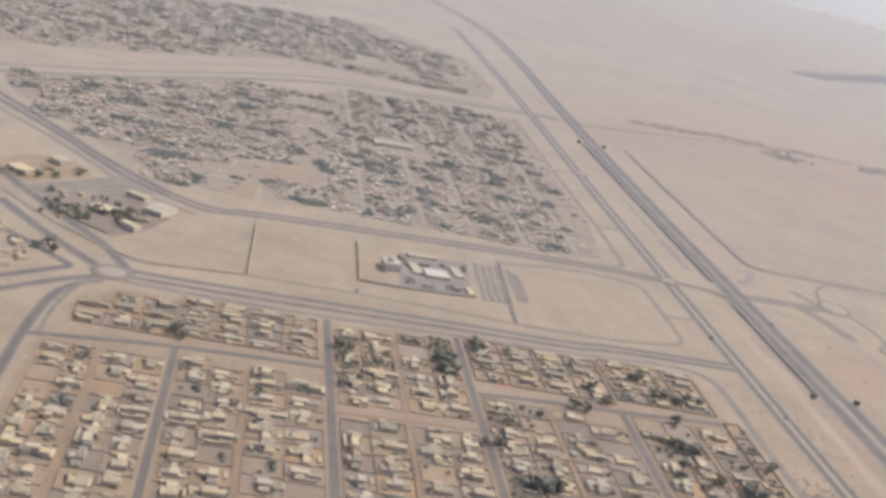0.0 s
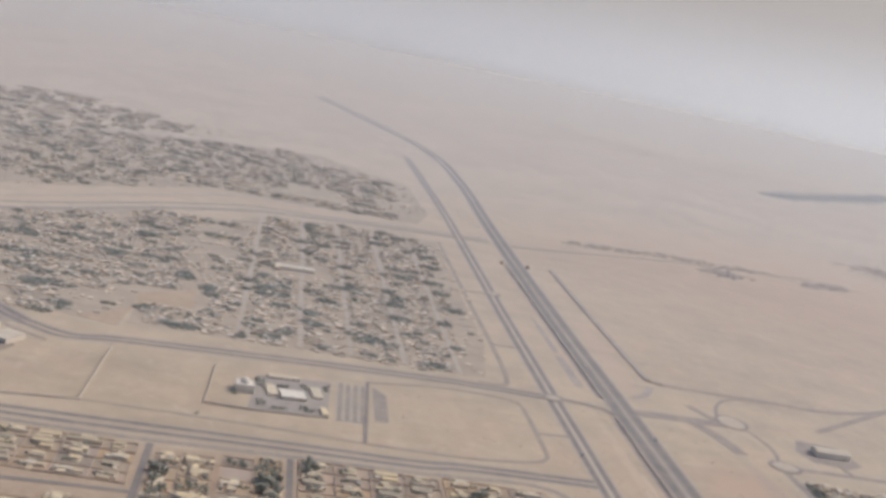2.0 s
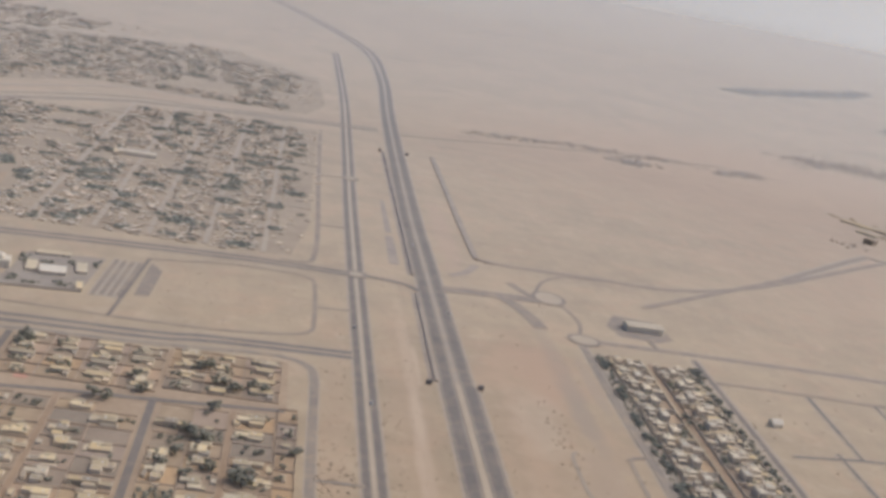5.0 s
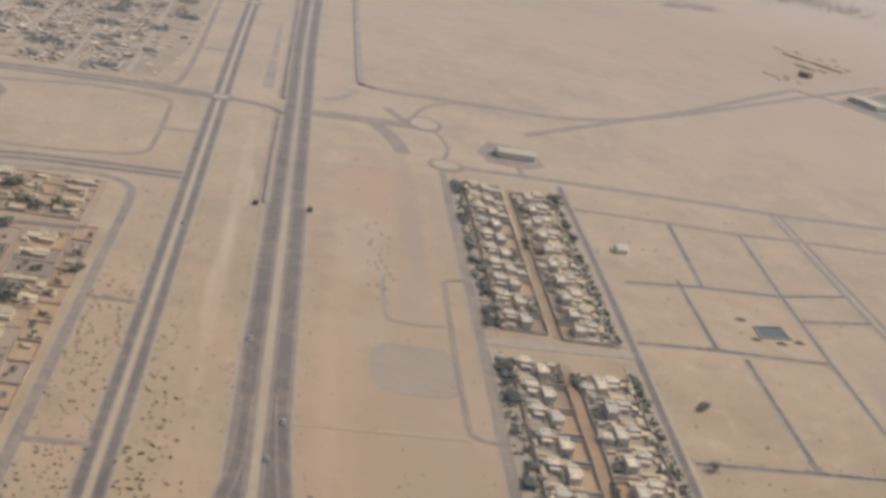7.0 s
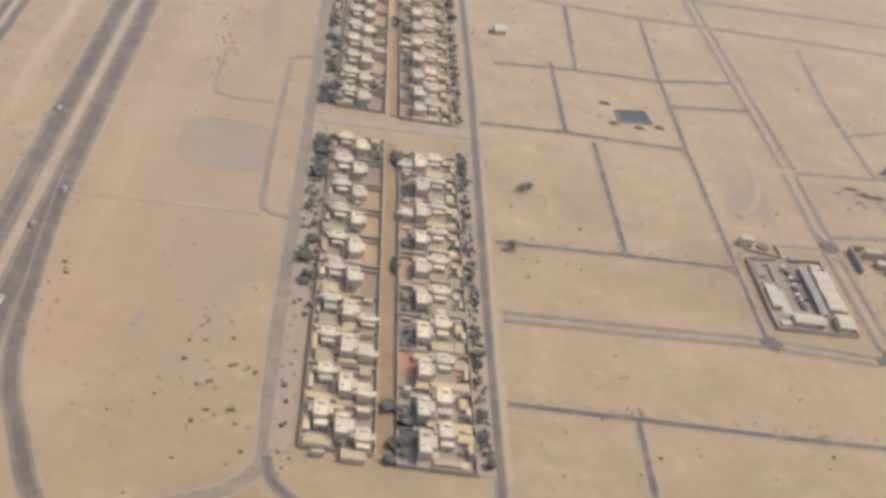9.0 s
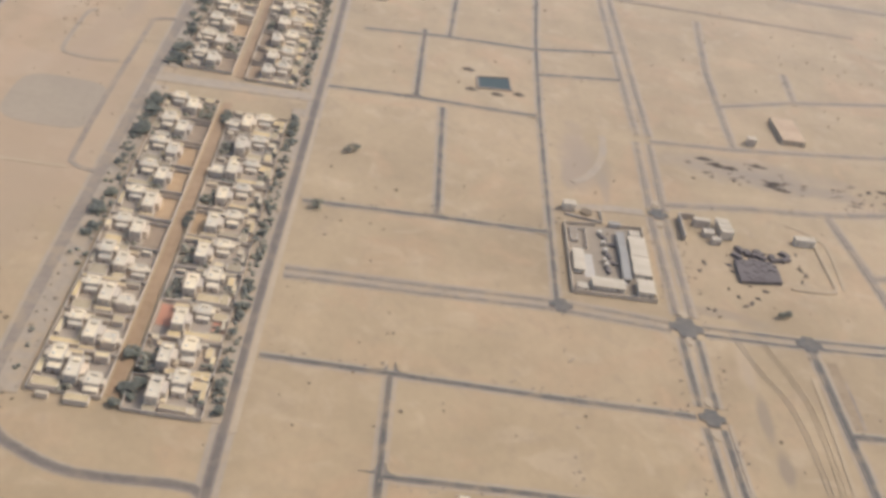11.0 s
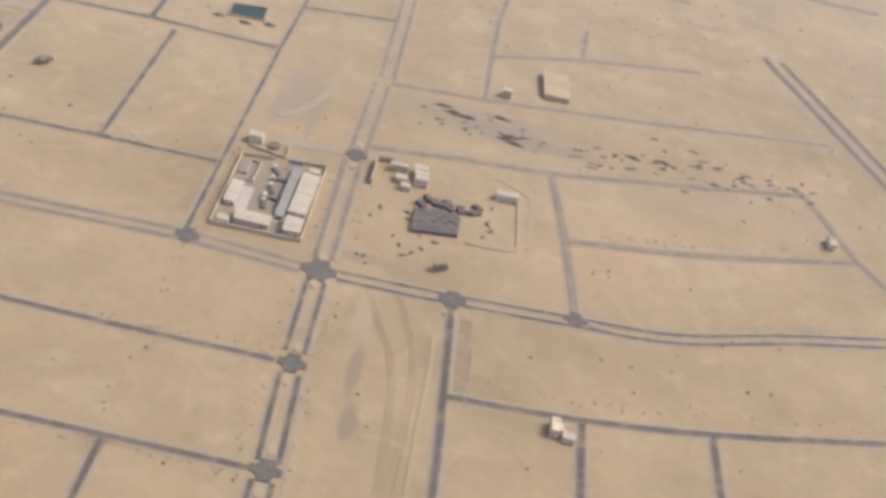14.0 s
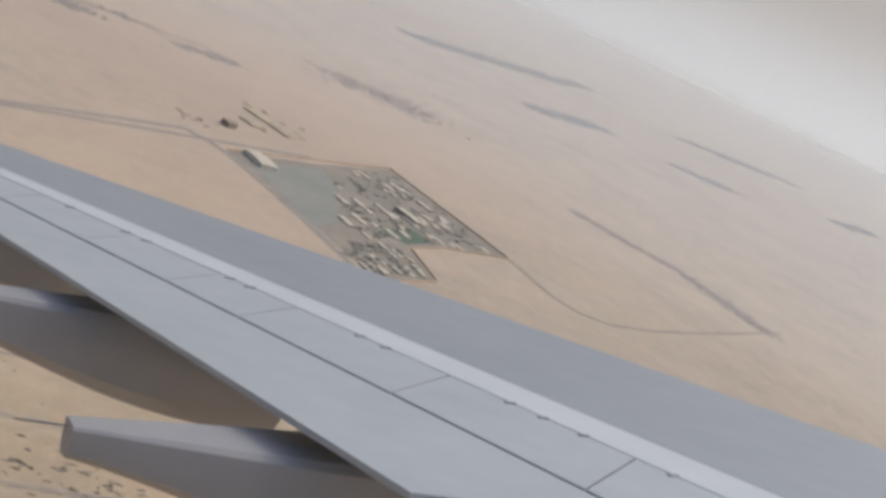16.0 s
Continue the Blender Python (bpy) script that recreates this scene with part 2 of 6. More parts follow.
# The desert floor: sand with broad tonal drifts, tyre-worn and stained patches.
SAND = mat("desert_sand", (0.3, 0.22, 0.129), (0.432, 0.326, 0.196), 0.05, 0.009, 0.95, HAZE_SHEEN, 0.0, spread=(0.30, 0.70))
STAINS = [
    (287, 452, 24, 36, (0.42, 0.275, 0.165), 0.55), (300, 440, 5, 60, (0.29, 0.225, 0.158), 0.6), (297, 362, 8, 22, (0.31, 0.245, 0.17), 0.5), (492, 344, 30, 6, (0.29, 0.23, 0.17), 0.6),
    (296, 300, 26, 60, (0.35, 0.265, 0.185), 0.45), (475, 225, 1.6, 9, (0.27, 0.21, 0.145), 0.85), (476.4, 209, 1.9, 7, (0.265, 0.205, 0.142), 0.9), (474, 240, 1.2, 6, (0.29, 0.225, 0.155), 0.6), (446, 330, 4, 12, (0.28, 0.222, 0.155), 0.55),
    (280, 335, 8, 14, (0.45, 0.36, 0.26), 0.35), (240, 400, 2.5, 130, (0.49, 0.375, 0.26), 0.5), (276, 330, 5, 130, (0.455, 0.318, 0.20), 0.4), (297, 245, 12, 50, (0.33, 0.26, 0.175), 0.5), (560, 330, 60, 7, (0.38, 0.29, 0.20), 0.4),
    (497, 338, 20, 6, (0.275, 0.22, 0.163), 0.75), (515, 337, 14, 4, (0.275, 0.22, 0.163), 0.6), (441, 331, 3, 10, (0.3, 0.235, 0.16), 0.7), (437, 322, 2, 9, (0.3, 0.24, 0.175), 0.6), (447, 318, 1.4, 12, (0.3, 0.24, 0.175), 0.5), (551, 320, 12, 2.5, (0.33, 0.255, 0.175), 0.6), (536, 322, 3, 4, (0.33, 0.26, 0.18), 0.5),
    (472, 264, 9, 2.2, (0.29, 0.225, 0.155), 0.7), (480, 262, 6, 3, (0.27, 0.215, 0.15), 0.5), (583, 278, 9, 5, (0.27, 0.215, 0.155), 0.7), (524, 262, 6, 3, (0.29, 0.23, 0.165), 0.6), (474, 246, 2.5, 12, (0.46, 0.35, 0.23), 0.5),
    (285, 320, 34, 150, (0.415, 0.285, 0.172), 0.38), (237, 350, 9, 170, (0.41, 0.283, 0.174), 0.35), (213, 340, 6, 140, (0.41, 0.283, 0.174), 0.35), (292, 455, 12, 40, (0.4, 0.262, 0.16), 0.4), (282, 400, 9, 30, (0.46, 0.36, 0.25), 0.35), (300, 412, 4, 34, (0.31, 0.24, 0.165), 0.55), (243, 440, 1.2, 20, (0.48, 0.365, 0.25), 0.6), (240, 390, 1.5, 26, (0.48, 0.365, 0.25), 0.6), (238, 350, 1.5, 22, (0.47, 0.35, 0.235), 0.5), (310, 440, 2.5, 40, (0.33, 0.255, 0.175), 0.5), (272, 300, 3, 60, (0.46, 0.34, 0.225), 0.4), (270, 250, 5, 90, (0.43, 0.295, 0.185), 0.5),
    (440, 335, 5, 22, (0.33, 0.25, 0.18), 0.6), (272, 640, 6, 90, (0.42, 0.29, 0.195), 0.5), (600, 980, 300, 260, (0.41, 0.27, 0.155), 0.5), (560, 640, 130, 120, (0.42, 0.285, 0.17), 0.4),
]
sn, sl = SAND.node_tree.nodes, SAND.node_tree.links
sco = sn.new("ShaderNodeTexCoord")
ragged = sn.new("ShaderNodeTexNoise")
ragged.inputs["Scale"].default_value, ragged.inputs["Detail"].default_value = 0.07, 6
sl.new(sco.outputs["Object"], ragged.inputs["Vector"])
base_in = sn["Principled BSDF"].inputs["Base Color"]
flow = base_in.links[0].from_socket
drift, drift_mix = sn.new("ShaderNodeTexNoise"), sn.new("ShaderNodeMix")
drift.inputs["Scale"].default_value, drift.inputs["Detail"].default_value = 0.022, 5
sl.new(sco.outputs["Object"], drift.inputs["Vector"])
drift_span = sn.new("ShaderNodeMapRange")
drift_span.inputs["From Min"].default_value, drift_span.inputs["From Max"].default_value, drift_span.inputs["To Max"].default_value = 0.48, 0.68, 0.55
sl.new(drift.outputs["Fac"], drift_span.inputs["Value"])
drift_mix.data_type = "RGBA"
drift_mix.inputs["B"].default_value = (0.445, 0.328, 0.200, 1)
sl.new(drift_span.outputs[0], drift_mix.inputs["Factor"])
sl.new(flow, drift_mix.inputs["A"])
flow = drift_mix.outputs["Result"]
for scale, low_f, high_f, most, tint in ((0.045, 0.52, 0.66, 0.45, (0.43, 0.288, 0.17)), (0.09, 0.55, 0.68, 0.35, (0.465, 0.36, 0.24)), (0.16, 0.56, 0.7, 0.3, (0.3, 0.225, 0.15))):
    patch, patch_span, patch_mix = sn.new("ShaderNodeTexNoise"), sn.new("ShaderNodeMapRange"), sn.new("ShaderNodeMix")
    patch.inputs["Scale"].default_value, patch.inputs["Detail"].default_value, patch.inputs["Distortion"].default_value = scale, 7, 1.1
    sl.new(sco.outputs["Object"], patch.inputs["Vector"])
    patch_span.inputs["From Min"].default_value, patch_span.inputs["From Max"].default_value, patch_span.inputs["To Max"].default_value = low_f, high_f, most
    sl.new(patch.outputs["Fac"], patch_span.inputs["Value"])
    patch_mix.data_type = "RGBA"
    patch_mix.inputs["B"].default_value = rgb(tint)
    sl.new(patch_span.outputs[0], patch_mix.inputs["Factor"])
    sl.new(flow, patch_mix.inputs["A"])
    flow = patch_mix.outputs["Result"]
for size, low_v, high_v in (((0.10, 0.028, 0.1), 0.965, 1.035), ((0.5, 0.35, 0.5), 0.965, 1.035), ((0.02, 0.09, 0.1), 0.98, 1.02)):
    stretch, speck, span_v, tone = sn.new("ShaderNodeMapping"), sn.new("ShaderNodeTexNoise"), sn.new("ShaderNodeMapRange"), sn.new("ShaderNodeHueSaturation")
    stretch.inputs["Scale"].default_value = size
    speck.inputs["Scale"].default_value, speck.inputs["Detail"].default_value, speck.inputs["Distortion"].default_value = 1.0, 6, 0.8
    span_v.inputs["From Min"].default_value, span_v.inputs["From Max"].default_value = 0.32, 0.68
    span_v.inputs["To Min"].default_value, span_v.inputs["To Max"].default_value = low_v, high_v
    sl.new(sco.outputs["Object"], stretch.inputs["Vector"])
    sl.new(stretch.outputs[0], speck.inputs["Vector"])
    sl.new(speck.outputs["Fac"], span_v.inputs["Value"])
    sl.new(span_v.outputs[0], tone.inputs["Value"])
    sl.new(flow, tone.inputs["Color"])
    flow = tone.outputs["Color"]
for sx, sy, rx, ry, tint, much in STAINS:
    sub, div, ln, ad, mr, mx = (sn.new(k) for k in ("ShaderNodeVectorMath", "ShaderNodeVectorMath", "ShaderNodeVectorMath", "ShaderNodeMath", "ShaderNodeMapRange", "ShaderNodeMix"))
    sub.operation, div.operation, ln.operation, ad.operation = "SUBTRACT", "DIVIDE", "LENGTH", "MULTIPLY_ADD"
    sub.inputs[1].default_value, div.inputs[1].default_value = (sx, sy, 0), (rx, ry, 1000)
    sl.new(sco.outputs["Object"], sub.inputs[0])
    sl.new(sub.outputs[0], div.inputs[0])
    sl.new(div.outputs[0], ln.inputs[0])
    ad.inputs[1].default_value = 1.6
    sl.new(ragged.outputs["Fac"], ad.inputs[0])
    sl.new(ln.outputs["Value"], ad.inputs[2])
    mr.inputs["From Min"].default_value, mr.inputs["From Max"].default_value = 1.35, 2.0
    mr.inputs["To Min"].default_value, mr.inputs["To Max"].default_value = much, 0.0
    sl.new(ad.outputs[0], mr.inputs["Value"])
    mx.data_type = "RGBA"
    mx.inputs["B"].default_value = rgb(tint)
    sl.new(mr.outputs[0], mx.inputs["Factor"])
    sl.new(flow, mx.inputs["A"])
    flow = mx.outputs["Result"]
sl.new(flow, base_in)


# ---- building helpers ----
class Shape:
    """Collects simple solids into one mesh."""

    def __init__(self):
        self.v, self.f = [], []

    def add(self, verts, faces):
        k = len(self.v)
        self.v += [tuple(p) for p in verts]
        self.f += [tuple(i + k for i in q) for q in faces]
        return self

    def box(self, x, y, z, sx, sy, sz, turn=0.0, top=1.0):
        """A box on z, centred at x, y; top: how far its upper face is drawn in."""
        c, s = math.cos(turn), math.sin(turn)
        pts = []
        for h, k in ((0, 1.0), (sz, top)):
            for a, b in ((-1, -1), (1, -1), (1, 1), (-1, 1)):
                u, w = a * sx * k / 2, b * sy * k / 2
                pts.append((x + u * c - w * s, y + u * s + w * c, z + h))
        return self.add(pts, [(3, 2, 1, 0), (4, 5, 6, 7), (0, 1, 5, 4), (1, 2, 6, 5), (2, 3, 7, 6), (3, 0, 4, 7)])

    def parapet(self, x, y, z, sx, sy, sz, rim=0.22, thick=0.16):
        """Walls with a raised rim round a sunken flat roof."""
        o = [(x + a * sx / 2, y + b * sy / 2) for a, b in ((-1, -1), (1, -1), (1, 1), (-1, 1))]
        i = [(x + a * (sx / 2 - thick), y + b * (sy / 2 - thick)) for a, b in ((-1, -1), (1, -1), (1, 1), (-1, 1))]
        pts = [(*p, z) for p in o] + [(*p, z + sz) for p in o] + [(*p, z + sz) for p in i] + [(*p, z + sz - rim) for p in i]
        faces = [(3, 2, 1, 0)]
        for a in range(4):
            b = (a + 1) % 4
            faces += [(a, b, 4 + b, 4 + a), (4 + a, 4 + b, 8 + b, 8 + a), (8 + a, 8 + b, 12 + b, 12 + a)]
        return self.add(pts, faces + [(12, 13, 14, 15)])

    def cylinder(self, x, y, z, r, h, n=10, top=1.0):
        pts = [(x + r * math.cos(6.2832 * k / n), y + r * math.sin(6.2832 * k / n), z) for k in range(n)]
        pts += [(x + r * top * math.cos(6.2832 * k / n), y + r * top * math.sin(6.2832 * k / n), z + h) for k in range(n)]
        return self.add(pts, [tuple(range(n - 1, -1, -1)), tuple(range(n, 2 * n))] + [(k, (k + 1) % n, n + (k + 1) % n, n + k) for k in range(n)])

    def clump(self, x, y, z, r, rng, flat=0.8):
        """A ragged many-sided leaf clump."""
        g = 1.618
        ico = [(-1, g, 0), (1, g, 0), (-1, -g, 0), (1, -g, 0), (0, -1, g), (0, 1, g), (0, -1, -g), (0, 1, -g), (g, 0, -1), (g, 0, 1), (-g, 0, -1), (-g, 0, 1)]
        tri = [(0, 11, 5), (0, 5, 1), (0, 1, 7), (0, 7, 10), (0, 10, 11), (1, 5, 9), (5, 11, 4), (11, 10, 2), (10, 7, 6), (7, 1, 8), (3, 9, 4), (3, 4, 2), (3, 2, 6), (3, 6, 8), (3, 8, 9), (4, 9, 5), (2, 4, 11), (6, 2, 10), (8, 6, 7), (9, 8, 1)]
        pts = []
        for a, b, c in ico:
            k = r * rng.uniform(0.32, 0.68)
            pts.append((x + a * k, y + b * k, z + c * k * flat))
        return self.add(pts, tri)

    def ribbon(self, path, width, z0, z1):
        """A strip of even width along a line, with a top and sides."""
        p = [Vector((a, b)) for a, b in path]
        pts, n = [], len(p)
        for k in range(n):
            d = (p[min(k + 1, n - 1)] - p[max(k - 1, 0)]).normalized()
            side = Vector((-d.y, d.x)) * width / 2
            for q in (p[k] + side, p[k] - side):
                pts += [(q.x, q.y, z0), (q.x, q.y, z1)]
        faces = [(0, 2, 3, 1), (4 * n - 4, 4 * n - 3, 4 * n - 1, 4 * n - 2)]
        for k in range(n - 1):
            a, b = 4 * k, 4 * k + 4
            faces += [(a + 1, a + 3, b + 3, b + 1), (a, a + 1, b + 1, b), (a + 2, b + 2, b + 3, a + 3), (a, b, b + 2, a + 2)]
        return self.add(pts, faces)

    def slab(self, outline, z0, z1):
        n = len(outline)
        pts = [(a, b, z0) for a, b in outline] + [(a, b, z1) for a, b in outline]
        return self.add(pts, [tuple(range(n, 2 * n)), tuple(range(n - 1, -1, -1))] + [(k, (k + 1) % n, n + (k + 1) % n, n + k) for k in range(n)])


def smooth(path, per=5):
    """A rounded line through the given points."""
    p = [Vector(q) for q in path]
    out = []
    for k in range(len(p) - 1):
        a, b, c, d = p[max(k - 1, 0)], p[k], p[k + 1], p[min(k + 2, len(p) - 1)]
        for s in range(per):
            t = s / per
            out.append(0.5 * (2 * b + (c - a) * t + (2 * a - 5 * b + 4 * c - d) * t * t + (3 * b - a - 3 * c + d) * t**3))
    return [tuple(q) for q in out] + [tuple(p[-1])]


def ring(x, y, rx, ry, n=28):
    return [(x + rx * math.cos(6.2832 * k / n), y + ry * math.sin(6.2832 * k / n)) for k in range(n)]


def data(name, shape, material):
    me = bpy.data.meshes.new(name)
    me.from_pydata(shape.v, [], shape.f)
    me.materials.append(material)
    me.update()
    return me


def part(name, shape, material, parent=None, label="", at=None):
    ob = new(name, shape if isinstance(shape, bpy.types.Mesh) else data(name, shape, material))
    if parent is not None:
        ob.parent = parent
    if at is not None:
        ob.location = at
    return tagged(ob, label)


def thing(name, x, y, z=0.0, turn=0.0, label="", category="", group="", kind=""):
    ob = new(name)
    ob.empty_display_size = 0.3
    ob.matrix_world = pose(x, y, z, 0, 0, turn)
    return tagged(ob, label, category, group, kind)


# ---- ground, roads and tracks ----
part("ground", Shape().slab([(-5500, -5500), (6000, -5500), (6000, 6000), (-5500, 6000)], -1.0, 0.0), SAND)
tagged(bpy.data.objects["ground"], "pale tan desert sand, wind-worn and stained", "ground", kind="structure")


LAID = []
WORN = {ASPHALT: LANE, NEWROAD: NEWLANE}


def road(path, width, material=ASPHALT, lift=0.05, verge=0.0, name="road", label="dusty grey asphalt road across the sand", curved=True, seed=0):
    LAID.append(1)
    lift += 0.0009 * len(LAID)
    line = smooth(path) if curved and len(path) > 2 else path
    ob = part(name, Shape().ribbon(line, width, -0.2, lift), material)
    tagged(ob, label, name.replace("_", " "), kind="structure")
    if material in WORN:
        part("wheel_lane", Shape().ribbon(line, width * 0.6, -0.1, lift + 0.006), WORN[material], ob, "darker worn wheel lane")
    if verge:
        k = part("verge", Shape().ribbon(line, width + 2 * verge, -0.2, 0.012 + 0.0002 * len(LAID)), VERGE, ob, "compacted dark sand shoulder")
    return ob


HIGHWAY = "worn asphalt highway carriageway dusted with sand"
road([(252.7, -300), (252.7, 330), (252.8, 424)], 5.6, lift=0.09, verge=0.9, label=HIGHWAY, name="highway", curved=False)
road([(261.0, -300), (261.0, 330), (260.9, 424)], 5.8, lift=0.09, verge=0.9, label=HIGHWAY, name="highway", curved=False)
road([(256.85, -300), (256.85, 330), (256.9, 424)], 2.0, MEDIAN, 0.12, name="median", label="raised pale sand median between carriageways", curved=False)
road([(253.1, 423.5), (253.3, 560), (253.3, 700), (257.6, 1000), (263.6, 1250), (255.6, 1480), (205, 1715), (120, 2020)], 4.9, lift=0.09, verge=0.8, label=HIGHWAY, name="highway")
road([(260.3, 423.5), (260.1, 560), (260.1, 700), (264.0, 1000), (270.4, 1250), (263.4, 1485), (214, 1722), (130, 2030)], 5.0, lift=0.09, verge=0.8, label=HIGHWAY, name="highway")
road([(256.7, 423.5), (256.7, 560), (256.7, 700), (260.8, 1000), (267, 1250), (259, 1482)], 1.1, VERGE, 0.12, name="median", label="raised grey sand median between carriageways")
road([(261.4, 292), (262.6, 266), (264.4, 242), (266.0, 222), (269, 206), (273.5, 194), (281, 176), (300, 145)], 3.6, lift=0.11, verge=0.6, name="slip_road", label="asphalt slip road curving away from the highway")
road([(252.9, 290), (252.7, 262), (250.6, 246), (249.2, 236), (247.5, 228), (245.4, 214), (243, 202), (238, 180), (231, 150), (222, 120)], 3.4, lift=0.11, verge=0.6, name="slip_road", label="asphalt slip road curving away from the highway")
for off, wide in ((-2.2, 2.9), (2.2, 2.9)):
    road([(223.4 + off, -100), (223.7 + off, 300), (223.3 + off, 538)], wide, verge=0.7, name="service_road", label="straight grey service road beside the highway", curved=False)
    road([(223.3 + off, 548), (223.6 + off, 690), (225 + off, 860), (226 + off, 1070), (222 + off, 1400)], wide, verge=0.7, name="service_road", label="straight grey service road beside the highway")
road([(223.5, 100), (223.7, 300), (223.3, 537)], 1.5, MEDIAN, 0.1, name="median", label="narrow kerbed sand median", curved=False)
road([(223.4, 549), (223.6, 690), (225, 860), (226, 1070)], 1.5, MEDIAN, 0.1, name="median", label="narrow kerbed sand median", curved=False)


def roundabout(x, y, rx, ry, wide, label):
    n = 28
    s = Shape()
    inner, outer = ring(x, y, rx - wide / 2, ry - wide / 2, n), ring(x, y, rx + wide / 2, ry + wide / 2, n)
    pts = [(*p, -0.2) for p in outer] + [(*p, 0.22) for p in outer] + [(*p, 0.22) for p in inner]
    faces = []
    for k in range(n):
        j = (k + 1) % n
        faces += [(k, j, n + j, n + k), (n + k, n + j, 2 * n + j, 2 * n + k)]
    ob = part("roundabout", s.add(pts, faces), ASPHALT)
    tagged(ob, label, "roundabout", kind="structure")
    part("island", Shape().slab(ring(x, y, rx - wide / 2 + 0.1, ry - wide / 2 + 0.1, n), -0.2, 0.28), MEDIAN, ob, "pale sand island with a kerb")


roundabout(223.6, 543, 4.3, 4.3, 2.6, "small asphalt roundabout with a sand island")
roundabout(225.0, 746, 4.0, 4.5, 2.4, "small asphalt roundabout with a sand island")
roundabout(-16.3, 419.6, 6.2, 6.0, 3.0, "town roundabout with a pale sand island")
roundabout(312.5, 551.5, 7.0, 9.5, 1.9, "oval junction loop on the sand")
roundabout(318.0, 496.8, 6.4, 6.4, 1.8, "narrow turning circle on the sand")

# cross streets and the town's edge roads
road([(-12, 424.5), (3, 424.6), (43, 427.2), (105, 431.4), (150, 433.5), (171, 437.5), (219.5, 441)], 3.3, verge=0.6)
road([(-12, 418), (3, 418.4), (43, 420.2), (105, 425.2), (150, 427.8), (171, 432.5), (219.5, 436)], 3.3, verge=0.6)
road([(-12, 413), (43, 413.2), (104, 418.6), (147, 421.7), (185, 427.3), (196, 426.6), (203.2, 422), (206, 411), (205.8, 370), (205.5, 330), (205.2, 250), (205, 120)], 2.8, TRACK, 0.07, verge=0.5, name="lane", label="sandy asphalt lane round the housing")
road([(206, 333), (221, 333.4)], 2.0, TRACK, 0.06, name="lane", label="short sandy connecting lane")
road([(206, 259), (221, 260)], 2.0, TRACK, 0.06, name="lane", label="short sandy connecting lane")
road([(205.5, 488), (221, 490.4)], 1.8, TRACK, 0.06, name="lane", label="short sandy connecting lane")
road([(-8, 530), (12, 519.5), (29, 525), (66, 531), (118, 538.8), (173, 545), (219.5, 545)], 3.2, verge=0.6)
road([(-8, 524), (10, 514), (29, 519.6), (66, 525.4), (118, 533), (173, 539.6), (219.5, 540.5)], 3.0, verge=0.6)
road([(-8, 530), (-36, 560), (-69, 604), (-105, 650), (-160, 712)], 4.4, verge=0.8)
road([(-8, 524), (-33, 548), (-64, 590), (-100, 634), (-150, 690)], 4.0, verge=0.8)
road([(5, 506), (-16, 520), (-33, 538.5), (-64, 580), (-99, 620), (-145, 672)], 2.2, TRACK, 0.06, name="lane", label="faded sandy lane beside the road")
road([(136.6, 519.9), (150, 524), (171, 530.5), (195, 530.2), (203.5, 526), (205.5, 515), (205.5, 470), (204, 458), (196, 451.5), (170, 445.2), (134, 443.5)], 1.9, TRACK, 0.07, name="lane", label="sandy kerbed lane looping round a vacant plot")
road([(30, 443), (84, 444.5), (134, 443.5)], 1.4, TRACK, 0.06, name="lane", label="thin sandy track along the plots")
road([(-8, 434.5), (30, 443)], 1.4, TRACK, 0.06, name="lane", label="thin sandy track along the plots")
road([(227.5, 543.4), (238, 541.5), (246, 538.5), (250.5, 532)], 3.2, STREETWAY, 0.07, name="lane", label="sandy link lane joining the highway")
road([(206.5, 895), (206, 730), (206.2, 611), (204.6, 560), (200, 550.5), (190, 550)], 2.4, TRACK, 0.07, name="lane", label="sandy lane along the edge of the older town")
road([(206.3, 622), (221, 624)], 1.8, TRACK, 0.06, name="lane", label="short sandy connecting lane")
road([(206.3, 742), (221, 745)], 1.8, TRACK, 0.06, name="lane", label="short sandy connecting lane")
road([(-130, 690), (-48, 764), (17, 836), (76, 886), (118, 899), (152, 911), (250, 934)], 6.0, TRACK, 0.07, verge=1.6)
road([(-138, 704), (-52, 782), (12, 852), (70, 901), (116, 911), (150, 922), (250, 944)], 2.6, TRACK, 0.07, verge=1.4)
road([(-122, 724), (-38, 829), (56, 934), (88, 946), (140, 950)], 4.0, VERGE, 0.06)
road([(267, 931), (321, 956), (419, 1003), (560, 1046)], 3.4, TRACK, 0.06)
road([(-75, 516), (-45.2, 474.7), (-24.2, 448.4), (-12.5, 426)], 4.4, verge=0.8)
road([(-67, 479), (-44.5, 449.3), (-22, 423.5)], 4.4, verge=0.8)
road([(-70.3, 493), (-42.7, 461.3), (-19.1, 441.4), (-8, 435)], 1.6, TRACK, 0.06, name="lane", label="thin sandy track beside the road")
road([(-66, 452), (-36, 424.8), (-31, 418.5), (-36, 412.5), (-60, 386)], 3.4, verge=0.5)
road([(-18.6, 410.8), (-29, 396), (-32.8, 369), (-33.7, 329), (-34, 200)], 3.6, verge=0.6)
road([(-60, 372), (-46.5, 387), (-32, 403.3), (-21, 413)], 3.6, verge=0.6)
road([(-18, 413.5), (-25, 400), (-28.5, 380), (-29, 356)], 1.8, TRACK, 0.06, name="lane", label="thin sandy lane round the housing")

